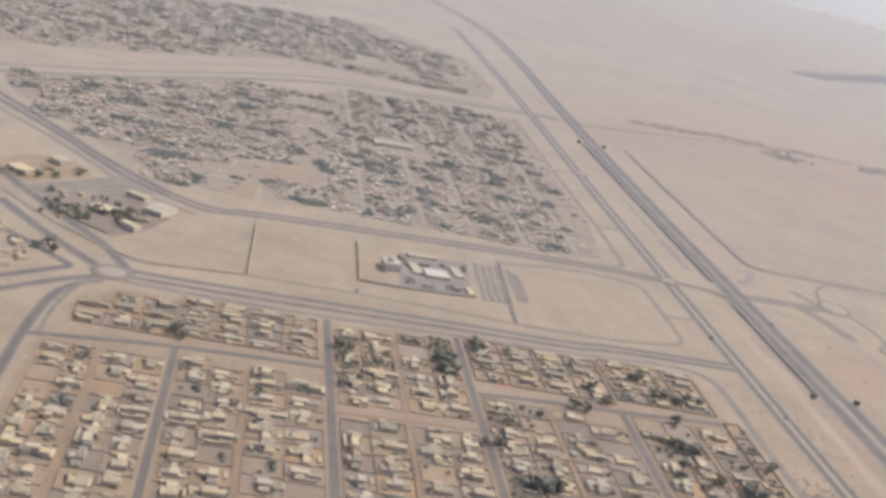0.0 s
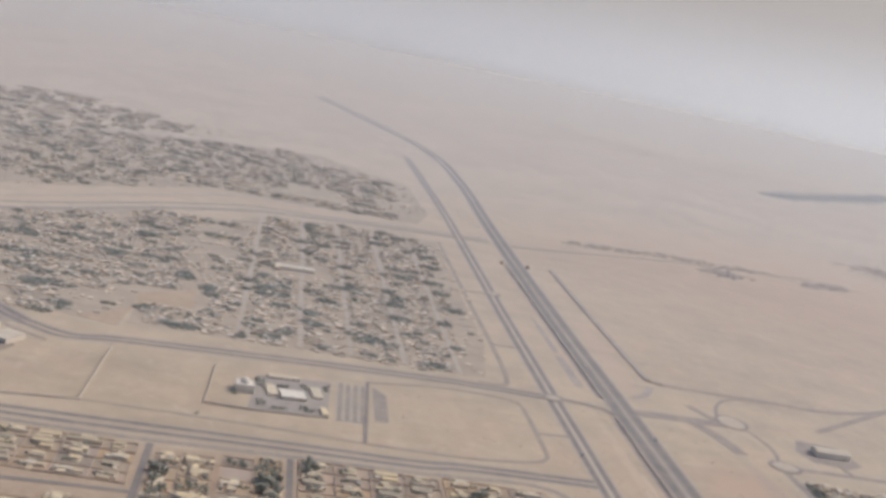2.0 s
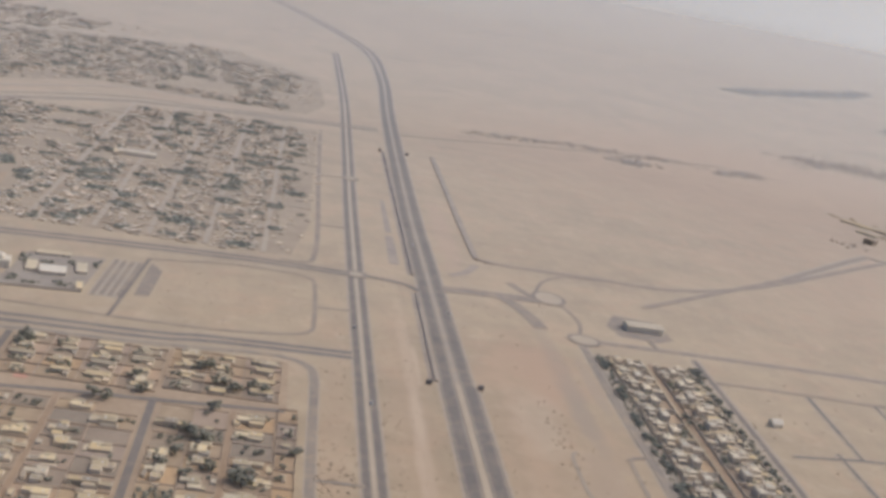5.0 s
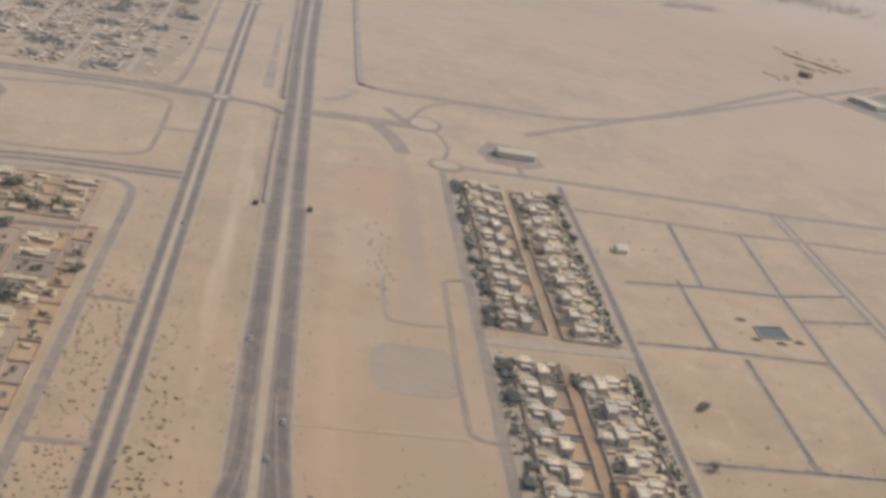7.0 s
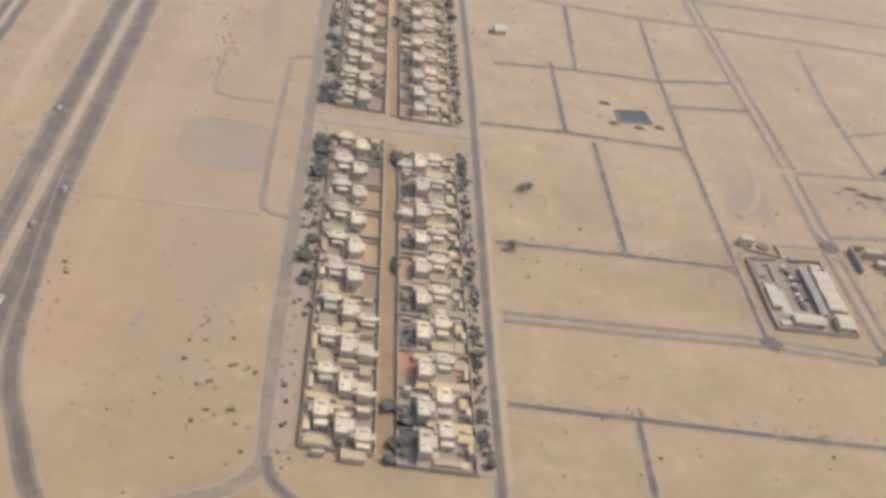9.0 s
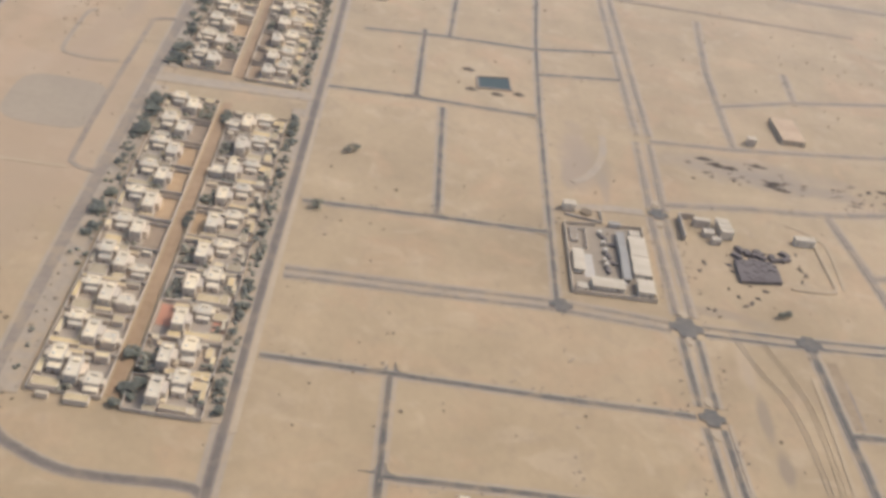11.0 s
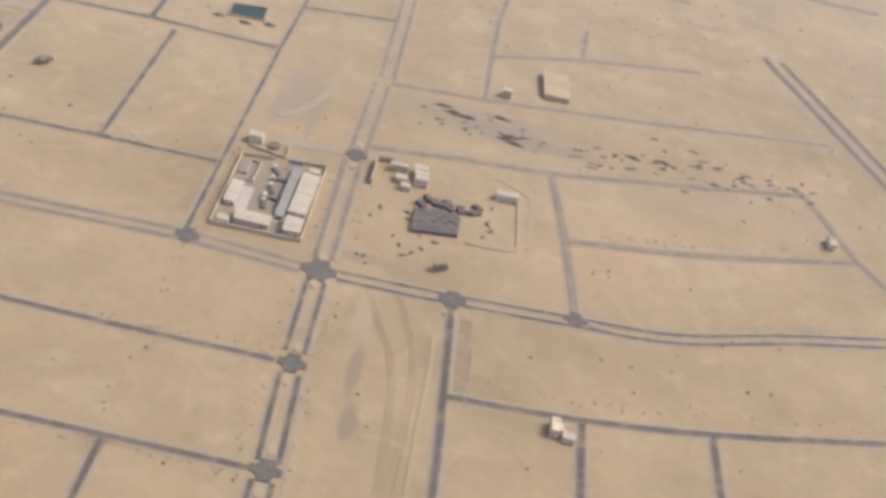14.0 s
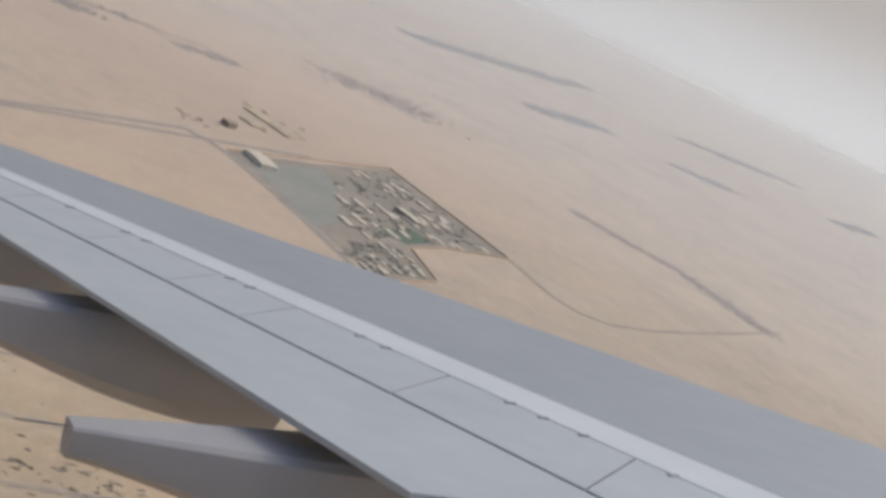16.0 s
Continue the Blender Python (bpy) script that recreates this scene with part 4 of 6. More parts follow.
def palm(kind):
    r = random.Random(950 + kind)
    v = thing("palm_tree", 0, 0, label="date palm with drooping grey-green fronds", category="palm", group="garden trees")
    part("trunk", Shape().cylinder(0, 0, 0, 0.14, 2.3, 7, 0.7), BARK, v)
    c = Shape()
    for k in range(22):
        a, rise = k * 0.9 + r.random() * 0.4, r.uniform(-0.25, 0.5)
        d, e = Vector((math.cos(a), math.sin(a), 0)), Vector((-math.sin(a), math.cos(a), 0))
        p0, p1, p2 = Vector((0, 0, 2.3)), d * 0.75 + Vector((0, 0, 2.45 + rise)), d * 1.35 + Vector((0, 0, 1.95 + rise))
        c.add([p0 + e * 0.05, p0 - e * 0.05, p1 - e * 0.17, p1 + e * 0.17, p2, p1 - Vector((0, 0, 0.08))], [(0, 1, 2, 3), (3, 2, 4), (2, 5, 4), (5, 3, 4)])
    part("crown", c, LEAF, v)
    return v


TREES = [tree(k) for k in range(5)]
PALMS = [palm(k) for k in range(2)]


PLANTED = []
GROVE = Shape()
grove_rng = random.Random(5)


def plant(x, y, size=1.0, sort=None):
    """The first 255 are trees of their own; the rest goes into one joined planting."""
    PLANTED.append(1)
    if len(PLANTED) > 255:
        for _ in range(22):
            a, q = grove_rng.uniform(0, 6.28), grove_rng.uniform(0.1, 1.25) ** 0.8 * size
            GROVE.clump(x + q * math.cos(a), y + q * math.sin(a), size * (1.2 + grove_rng.uniform(-0.6, 0.6)), grove_rng.uniform(0.25, 0.5) * size, grove_rng)
        GROVE.cylinder(x, y, 0, 0.15 * size, 1.3 * size, 6, 0.7)
        return None
    base = rng.choice(sort or TREES)
    m = pose(x, y, 0, 0, 0, rng.uniform(0, 360)) @ Matrix.Diagonal((size, size, size * rng.uniform(0.6, 0.85), 1))
    if base.name not in USED:
        USED.add(base.name)
        base.matrix_basis = m
        return base
    return copy_thing(base, m)


def garden(x0, x1, y0, y1, thick=1.0, tall=1.1):
    """A close-grown yard garden: low crowns that run into one another, ragged at the edge."""
    for _ in range(round((x1 - x0) * (y1 - y0) * 0.9 * thick)):
        x, y = grove_rng.uniform(x0, x1), grove_rng.uniform(y0, y1)
        GROVE.clump(x, y, tall * grove_rng.uniform(0.15, 1.0), grove_rng.uniform(0.35, 0.75), grove_rng, 0.7)


# ---- the walled villa strip east of the highway ----
PITCH = 13.07


def villa_lot(x0, x1, south, flip, court):
    """One walled lot: a cross-shaped villa, a tall narrow one beside it, low rooms, and a swept court or a garden by the alley."""
    span = x1 - x0

    def at(u):
        return x1 - u if flip else x0 + u

    yard_wall(x0, x1, south + 0.1, south + PITCH - 0.1, 0.9, WALLS, GREYYARD)
    jig = rng.uniform(-0.25, 0.25)
    inset = 2.4 if flip else 0.0
    cross, tall = 3.5 + inset, 7.7 + inset
    house("villa", at(cross) + jig, south + 10.2 + jig, 0, 1.0, rng.uniform(0.92, 1.08), rng.uniform(0.9, 1.05), 0)
    house("villa", at(tall) + jig, south + 5.7 + rng.uniform(-0.3, 0.3), 0, 1.0, rng.uniform(0.9, 1.05), rng.uniform(0.92, 1.08), 1)
    low = rng.uniform
    house("annexe", at(4.6 + inset / 2), south + 12.15, 0, 1.1 + inset * 0.1, 0.65, low(0.7, 1.0))
    house("annexe", at(0.95), south + 7.0, 90, low(0.7, 1.0), 0.7, low(0.6, 1.0))
    house("annexe", at(cross - 0.2), south + 2.0, 0, low(0.7, 0.95), low(1.0, 1.5), low(0.6, 1.1))
    house("annexe", at(tall - 2.1), south + 5.2, 90, 0.55, 0.6, low(0.45, 0.7))
    house("annexe", at(tall + 0.4), south + 10.6, 0, 0.6, 0.8, low(0.7, 1.2))
    if rng.random() < 0.5:
        house("annexe", at(tall + 0.2), south + 1.1, 0, 0.5, 0.8, low(0.6, 1.0))
    else:
        garden(*sorted((at(tall - 1.6), at(tall + 1.2))), south + 0.5, south + 2.0, 1.2, 1.2)
    if inset:
        house("annexe", at(2.0), south + 9.6, 90, 0.5, 1.2, low(0.6, 1.0))
        house("annexe", at(2.2), south + 2.2, 90, 0.5, 1.3, low(0.6, 1.0))
        garden(*sorted((at(3.0), at(0.5))), south + 4.4, south + 6.8, 1.1, 1.2)
    inner = sorted((at(tall + 1.9), at(span - 0.4)))
    if court == "built":
        house("villa", sum(inner) / 2, south + 4.2, rng.choice((0, 180)), 1.0, 0.75, 0.8, 0)
        house("annexe", sum(inner) / 2, south + 11.6, 0, 0.45, 0.9, 1.1)
    elif court == "garden":
        garden(inner[0] + 0.3, inner[1] - 0.2, south + 1.5, south + 8.5, 1.3, 1.3)
        house("annexe", sum(inner) / 2, south + 11.4, 0, 0.5, 0.8, 1.0)
    elif court == "swept":
        tagged(part("swept_court", Shape().box(sum(inner) / 2 + 0.1, south + 5.6, 0, inner[1] - inner[0] - 0.3, 10.4, 0.07), YARD), "swept brown sand court of a villa", "court", kind="structure")
        fence_y = south + 10.95
        tagged(part("yard_wall", Shape().box(sum(inner) / 2, fence_y, 0, inner[1] - inner[0] + 0.2, 0.16, 0.8), WALLS), "low tan wall across a villa yard", "wall", "yard walls")


def villa_block(south, lots, courts_west, courts_east):
    for k in range(lots):
        a = south + PITCH * k
        villa_lot(323.4, 337.7, a, False, courts_west[k])
        villa_lot(341.9, 357.3, a - (4.4 if k else 2.0), True, courts_east[k])
        for x, odds, size in ((320.8, 0.75, 1.1), (320.0, 0.5, 0.9), (319.4, 0.4, 0.7), (359.2, 0.95, 1.0), (358.6, 0.9, 0.85), (359.6, 0.9, 0.95), (358.9, 0.8, 0.7), (359.4, 0.7, 0.8)):
            if rng.random() < odds * (0.5 if x < 330 and a < 245 else 1.0):
                plant(x + rng.uniform(-0.8, 0.8), rng.uniform(a, a + PITCH), size * rng.uniform(0.75, 1.2), TREES + PALMS[:1])
        for j in range(4):
            y = a + (j + 0.5) * PITCH / 4 + rng.uniform(-0.4, 0.4)
            garden(358.0, 360.6, y - rng.uniform(0.7, 1.2), y + rng.uniform(0.7, 1.2), 0.9, 0.8)
            if a > 240 or rng.random() < 0.4:
                garden(318.6, 322.6, y - 1.2, y + 1.2, rng.uniform(0.2, 0.7), 0.8)


for x, wide in ((320.0, 4.6), (359.3, 3.6)):
    for y0, y1 in ((197, 334), (347, 480)):
        road([(x, y0), (x + 0.2, y1)], wide, VERGE, 0.02, name="planted_verge", label="grey planted verge along villa walls", curved=False)
B, G, S = "built", "garden", "swept"
villa_block(198.6, 10, (B, B, B, B, S, S, S, S, S, G), ("open", G, "court", G, G, S, G, B, G, B))
villa_block(348.2, 10, (S, G, S, B, G, S, S, B, B, B), (S, S, S, G, B, G, S, B, G, B))
house("annexe", 327.0, 197.2, 0, 0.6, 0.8, 1.3)
house("annexe", 333.6, 197.2, 0, 0.9, 0.8, 1.1)
for x, y, n, wide, long in ((321.2, 320.5, 13, 2.4, 6.5), (322.4, 305.8, 9, 2.2, 3.2), (320.8, 272, 7, 1.2, 8.0), (320.6, 258, 4, 1.0, 5.0), (321.2, 355.5, 12, 2.2, 6.0), (320.4, 372, 6, 1.4, 7), (320.2, 392, 6, 1.3, 8), (320.4, 415, 6, 1.4, 9), (320.6, 440, 7, 1.6, 9), (321, 470, 9, 2.2, 6), (360.2, 473, 8, 1.8, 6), (360.0, 440, 6, 1.2, 10), (359.4, 320, 6, 1.2, 4), (341.0, 266.5, 4, 0.7, 3.0), (341.2, 320.5, 5, 0.9, 3.0), (340.8, 420, 4, 0.8, 5.0), (340.9, 200.5, 5, 1.2, 3.0), (343.6, 203.0, 4, 1.2, 2.6), (340.4, 213.0, 4, 0.9, 2.2)):
    for _ in range(n):
        plant(x + rng.uniform(-wide, wide), y + rng.uniform(-long, long), rng.uniform(0.9, 1.3) + 0.25 * (n > 6))
for x, y, w, d in ((344.2, 228.6, 3.6, 7.6), (355.4, 227.4, 2.8, 4.6)):
    tagged(part("paved_court", Shape().box(x, y, 0, w, d, 0.08), PAVING), "terracotta-coloured paved villa court", "paving", kind="structure")

# ---- the near town west of the highway ----
COLUMNS = [(-26.5, -18.5), (-18.5, -11.2), (-8.8, 0.2), (0.2, 8.6), (12.8, 22.2), (22.2, 32.0), (34.0, 45.2), (45.2, 56.0), (60.6, 69.6), (69.6, 80.4), (82.4, 93.4), (93.4, 103.0), (107.6, 118.4), (118.4, 129.0), (130.9, 142.4), (142.4, 154.8), (159.8, 170.4), (170.4, 180.6), (182.6, 194.6)]
for ci, (x0, x1) in enumerate(COLUMNS):
    mid = (x0 + x1) / 2
    top = 353 if mid < 10 else 359 if mid < 57 else 402 + (mid - 60) * 0.27 if mid < 104 else 366 if mid < 156 else 372
    y = 246.0 if mid > 100 else 240.0
    while y < top - 6:
        deep = rng.uniform(9.2, 11.4)
        if top - y - deep < 5:
            deep = top - y
        if not (60 < mid < 104 and y < 339.5 < y + deep):
            a, b = y + 0.15, y + deep - 0.15
            pick = rng.random()
            wide = x1 - x0
            floor = rng.choice((YARD, YARD, YARD, TOWNYARD, TOWNYARD, TOWNYARD, ORANGEYARD))
            yard_wall(x0 + 0.15, x1 - 0.15, a, b, rng.uniform(0.2, 0.4), LOTWALL, floor)
            if pick < 0.12:
                for _ in range(rng.choice((0, 0, 2, 5))):
                    plant(rng.uniform(x0 + 1.5, x1 - 1.5), rng.uniform(a + 1.5, b - 1.5), rng.uniform(0.5, 0.9))
            elif pick < 0.19:
                garden(x0 + 0.6, x1 - 0.6, a + 0.6, b - rng.uniform(0.8, 4.0), 0.9, 1.2)
                house("annexe", mid, b - 1.2, 0, 0.5, 0.5, 0.7)
            else:
                turn = rng.choice((0, 90, 180, 270))
                house("town_house", mid + rng.uniform(-0.2, 0.2), (a + b) / 2, turn, wide / 9.6, deep / 9.6, rng.uniform(0.55, 0.85))
                for _ in range(rng.choice((1, 1, 2))):
                    gw, gd = rng.uniform(1.6, 0.5 * wide), rng.uniform(1.2, 3.6)
                    gx, gy = rng.uniform(x0 + 0.4, x1 - 0.4 - gw), rng.uniform(a + 0.3, b - 0.3 - gd)
                    garden(gx, gx + gw, gy, gy + gd, rng.uniform(0.6, 1.1), rng.uniform(0.6, 1.1))
        y += deep

for y in range(248, 372, 11):
    yard_wall(195.3, 201.2, y + 0.2, y + 10.8, 0.45, LOTWALL, rng.choice((YARD, YARD, ORANGEYARD)))
    if rng.random() < 0.5:
        house("annexe", 198.2, y + rng.uniform(2.5, 8), rng.choice((0, 90)), 0.5, 0.8, 0.8)
    for _ in range(rng.choice((0, 1, 2, 4))):
        plant(rng.uniform(196.2, 200.2), rng.uniform(y + 1, y + 10), rng.uniform(0.4, 0.8))
# a corner of houses across the ring road
for x, y, turn in ((-45, 417, 40), (-52, 409, 40), (-55, 421, 130), (-50, 431, 40), (-62, 413, 220), (-61, 433, 130), (-68, 422, 40), (-58, 443, 40)):
    house("town_house", x, y, turn, 0.85, 0.85, 0.7)
    garden(x - 4.6, x - 1.0, y + 3.2, y + 5.8, 0.8, 1.2)
# long rows of narrow houses along the northern edge
for x0, x1, y0, y1 in ((-22, 8, 371, 401), (9, 55, 374, 408), (108, 157, 380, 417), (158.6, 195, 384, 420)):
    rows = round((y1 - y0) / 9.4)
    cols = round((x1 - x0) / 11.5)
    for i in range(rows):
        for j in range(cols):
            a, b = x0 + (x1 - x0) * j / cols, x0 + (x1 - x0) * (j + 1) / cols
            c, d = y0 + (y1 - y0) * i / rows, y0 + (y1 - y0) * (i + 1) / rows
            if (x0 == -22 and i == rows - 1 and j == 0):
                continue
            yard_wall(a + 0.1, b - 0.1, c + 0.1, d - 0.1, 0.45, LOTWALL, rng.choice((YARD, TOWNYARD, TOWNYARD, ORANGEYARD)))
            if rng.random() < 0.42:
                house("town_house", (a + b) / 2, (c + d) / 2, rng.choice((0, 180)), (b - a) / 9.6, (d - c) / 9.8, rng.uniform(0.55, 0.8))
            else:
                house("row_house", (a + b) / 2 + rng.uniform(-0.8, 0.8), d - rng.uniform(2.0, 3.2), rng.uniform(-1.5, 1.5), rng.uniform(0.75, 1.1), rng.uniform(0.85, 1.35), rng.uniform(0.6, 0.9))
                if rng.random() < 0.7:
                    house("row_house", (a + b) / 2 + rng.uniform(-1.6, 1.6), c + rng.uniform(2.1, 2.9), 180, rng.uniform(0.45, 0.9), rng.uniform(0.7, 1.1), 0.65)
            gx = rng.uniform(a + 1.0, a + 3.5)
            garden(gx, gx + rng.uniform(2.5, 5.5), d - rng.uniform(4.8, 5.8), d - 3.8, 1.0, 0.9)
            if rng.random() < 0.35:
                gx = rng.uniform(a + 0.8, b - 5.5)
                garden(gx, gx + rng.uniform(2.5, 4.8), c + 0.6, c + rng.uniform(2.5, 5.5), 0.9, 1.4)
for x, y, size in ((96, 392, 1.8), (99, 389, 1.8), (101, 394, 1.6), (96.5, 383, 1.7), (99.5, 379, 1.7), (101.5, 384, 1.4), (111, 411, 1.7), (113.5, 408, 1.6), (110.5, 405, 1.4), (62, 388, 1.6), (65, 386, 1.6), (63, 380, 1.5), (66, 372, 1.4), (63.5, 368, 1.4), (67.5, 363, 1.2), (62.5, 358, 1.3), (108.5, 333, 1.5), (110.5, 335, 1.2), (104, 331.5, 1.2), (9.5, 376, 1.8), (12, 372, 1.6), (140, 371, 1.8), (144, 370, 1.6), (150, 390, 1.5), (176, 372, 1.7), (186, 394, 1.5), (115, 309, 2.1), (118.5, 308, 2.1), (121.5, 309.5, 1.9), (165, 330, 1.6), (168, 338, 1.7), (172, 326, 1.5), (172, 351, 1.8), (175.5, 349, 1.7), (169.5, 354, 1.6), (185, 326, 1.9), (188, 324, 1.9), (186.5, 329, 1.6), (185.5, 309, 1.6), (187.5, 306.5, 1.5), (178, 392, 1.8), (181, 389.5, 1.7), (174.5, 393.5, 1.6), (172, 407, 1.6), (169, 405, 1.5), (190, 392, 1.4), (153, 379, 1.5), (178, 331, 1.5), (170, 287, 1.5), (201.5, 348.5, 1.2), (200.3, 347, 1.0)):
    plant(x, y, size)
tagged(part("paved_court", Shape().box(117, 371 + 8, 0, 4.2, 3.4, 0.08), PAVING), "terracotta-coloured paved court", "paving", kind="structure")
tagged(part("sports_court", Shape().box(38, 341, 0, 2.6, 5.0, 0.09), GRASS), "small dark green lawn", "lawn", kind="structure")


# ---- the older towns further out, too many to count ----
STREETS_X, STREETS_Y = (79, 107.5, 131, 156, 182), (652, 766, 838)


def in_street(x, y, room=1.9):
    """Whether a spot lies on one of the old quarter's open streets."""
    return 58 < x < 203 and 553 < y < 890 and (min(abs(x - k) for k in STREETS_X) < room or min(abs(y - k) for k in STREETS_Y) < room)


def far_town(cells, houses, roofs, leaves, walls, r, leafy):
    for x0, x1, y0, y1 in cells:
        nx, ny = max(1, round((x1 - x0) / 5.6)), max(1, round((y1 - y0) / 6.0))
        for k in range(ny + 1):
            a, b = sorted((r.uniform(x0, x1), r.uniform(x0, x1)))
            walls.box((a + b) / 2, y0 + (y1 - y0) * k / ny, 0, b - a, 0.2, 0.25)
        for k in range(nx + 1):
            a, b = sorted((r.uniform(y0, y1), r.uniform(y0, y1)))
            walls.box(x0 + (x1 - x0) * k / nx, (a + b) / 2, 0, 0.2, b - a, 0.25)
        for i in range(nx):
            for j in range(ny):
                if r.random() < 0.1:
                    continue
                cx, cy = x0 + (x1 - x0) * (i + 0.5) / nx, y0 + (y1 - y0) * (j + 0.5) / ny
                for _ in range(r.choice((3, 4, 4, 5))):
                    w, d, h = r.uniform(1.0, 3.2), r.uniform(0.9, 2.4), r.uniform(0.25, 0.5) * r.choice((1, 1, 1, 1.7))
                    u, v = cx + r.choice((-1, 0, 1)) * (2.8 - w / 2) + r.uniform(-0.3, 0.3), cy + r.choice((-1, 0, 1)) * (3.0 - d / 2) + r.uniform(-0.3, 0.3)
                    if in_street(u, v, 2.6):
                        continue
                    houses.box(u, v, 0, w, d, h)
                    roofs.box(u, v, h, w - 0.1, d - 0.1, 0.08)
                if r.random() < 0.2 * leafy:
                    grove(leaves, cx + r.uniform(-3, 3), cy + r.uniform(-3, 3), r.uniform(0.5, 1.0), r)
        for _ in range(round(leafy * (x1 - x0) * (y1 - y0) / 380 + r.random())):
            grove(leaves, r.uniform(x0, x1), r.uniform(y0, y1), r.choice((1.8, 2.3, 2.9, 3.6)), r)


def grove(leaves, u, v, s, r):
    """A loose clump of crowns with an uneven outline."""
    stretch = r.uniform(0.7, 1.4)
    if in_street(u, v, 1.5 + s):
        u += 4
    for _ in range(round(r.uniform(18, 26) * (0.5 + s * 0.8))):
        a, q = r.uniform(0, 6.2832), r.random() ** 0.6 * 1.7
        leaves.clump(u + q * math.cos(a) * s * stretch, v + q * math.sin(a) * s * 0.9, r.uniform(0.15, 0.6), r.uniform(0.4, 0.75) * (0.6 + 0.22 * s), r, 0.55)


def inside(x, y, corners):
    hit = False
    for k in range(len(corners)):
        (a, b), (c, d) = corners[k - 1], corners[k]
        if (b > y) != (d > y) and x < (c - a) * (y - b) / (d - b) + a:
            hit = not hit
    return hit


def town(name, corners, step, gap, leafy, seed, skip=()):
    r = random.Random(seed)
    xs, ys = [p[0] for p in corners], [p[1] for p in corners]
    cells = []
    y = min(ys)
    while y < max(ys):
        high = r.uniform(0.8, 1.2) * step[1]
        x = min(xs) + r.uniform(0, 6)
        while x < max(xs):
            wide = r.uniform(0.75, 1.25) * step[0]
            c = (x + wide / 2, y + high / 2)
            if inside(*c, corners) and inside(x + wide, y + high / 2, corners) and not any(a < c[0] < b and e < c[1] < g for a, b, e, g in skip):
                cells.append((x, x + wide - gap, y, y + high - gap))
            x += wide
        y += high
    houses, roofs, leaves, walls = Shape(), Shape(), Shape(), Shape()
    far_town(cells, houses, roofs, leaves, walls, r, leafy)
    area = (max(xs) - min(xs)) * (max(ys) - min(ys))
    for _ in range(round(area / 90)):
        u, v = r.uniform(min(xs), max(xs)), r.uniform(min(ys), max(ys))
        if inside(u, v, corners) and not in_street(u + 4, v + 2.5, 2.6) and not any(a < u < b and e < v < g for a, b, e, g in skip):
            if r.random() < 0.06:
                grove(leaves, u, v, r.choice((0.6, 0.9, 1.6, 2.4)), r)
            w, d, h = r.uniform(1.2, 3.2), r.uniform(1.2, 2.5), r.uniform(0.18, 0.4)
            houses.box(u + 4, v + 2.5, 0, w, d, h)
            roofs.box(u + 4, v + 2.5, h, w - 0.1, d - 0.1, 0.08)
    for u, v in ((16.5, 744), (-31, 618), (-18, 593), (48, 655), (63, 635), (52, 560), (120, 800), (128, 690), (168, 742), (92, 660), (-40, 690), (5, 680), (150, 845)):
        if inside(u, v, corners):
            for _ in range(3):
                grove(leaves, u + r.uniform(-4, 4), v + r.uniform(-4, 4), r.uniform(2.2, 3.2), r)
    town_ob = thing(name, 0, 0, label="dense old quarter of pale flat-roofed houses and dusty trees", category="town", kind="stuff")
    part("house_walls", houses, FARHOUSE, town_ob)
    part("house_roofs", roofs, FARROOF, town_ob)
    part("yard_walls", walls, LOTWALL, town_ob)
    part("trees", leaves, FARLEAF, town_ob, "dusty grey-green trees")


for k, outline in enumerate(([(31, 549), (100, 553), (194, 557), (202, 620), (204, 890), (150, 893), (88, 878), (58, 830), (56, 650), (31, 604)], [(-4, 549), (28, 543), (30, 600), (58, 650), (58, 832), (8, 822), (-44, 770), (-114, 694), (-100, 660), (-64, 614), (-30, 570)],
                             [(-200, 735), (-60, 842), (38, 948), (196, 955), (210, 1010), (204, 1155), (120, 1268), (-40, 1190), (-210, 1000)], [(-30, 240), (200, 240), (197, 422), (147, 418), (104, 415), (57, 408), (-12, 405), (-27, 380), (-30, 300)])):
    tagged(part("town_ground", Shape().slab(outline, -0.2, 0.008 + 0.001 * k), TOWNSOIL if k == 3 else OLDSOIL), "grey-brown trodden soil between houses", "ground", kind="structure")
town("old_quarter", [(33, 553), (100, 556), (192, 560), (200, 620), (202, 700), (203, 885), (150, 888), (92, 872), (64, 822), (60, 700), (58, 640), (33, 600)], (23, 21), 2.4, 0.8, 21, [(86, 122, 698, 735), (62, 84, 716, 742), (27, 57, 584, 628)])
for k, lot in enumerate(([(28, 603), (54, 630), (57, 592), (31, 584)], [(9, 548), (30, 577), (27, 543)])):
    tagged(part("vacant_lot", Shape().slab(lot, -0.2, 0.03 + 0.004 * k), TOWNSOIL), "bare pale sandy lot between old houses", "lot", kind="structure")
town("old_quarter", [(-6, 552), (10, 547), (30, 606), (58, 640), (58, 815), (12, 818), (-42, 764), (-112, 690), (-98, 662), (-62, 616), (-30, 574)], (24, 22), 2.5, 0.8, 22)
town("outer_quarter", [(-190, 740), (-60, 850), (40, 955), (190, 960), (206, 1010), (200, 1150), (120, 1260), (-40, 1180), (-200, 1000)], (34, 30), 6.0, 0.9, 23, [(90, 150, 990, 1040)])
town("outer_quarter", [(-420, 700), (-190, 780), (-60, 1180), (60, 1300), (-150, 1420), (-420, 1200)], (44, 40), 10.0, 0.9, 24)
town("western_quarter", [(-120, 300), (-62, 330), (-40, 395), (-52, 418), (-75, 450), (-120, 480)], (20, 20), 2.5, 0.6, 25)


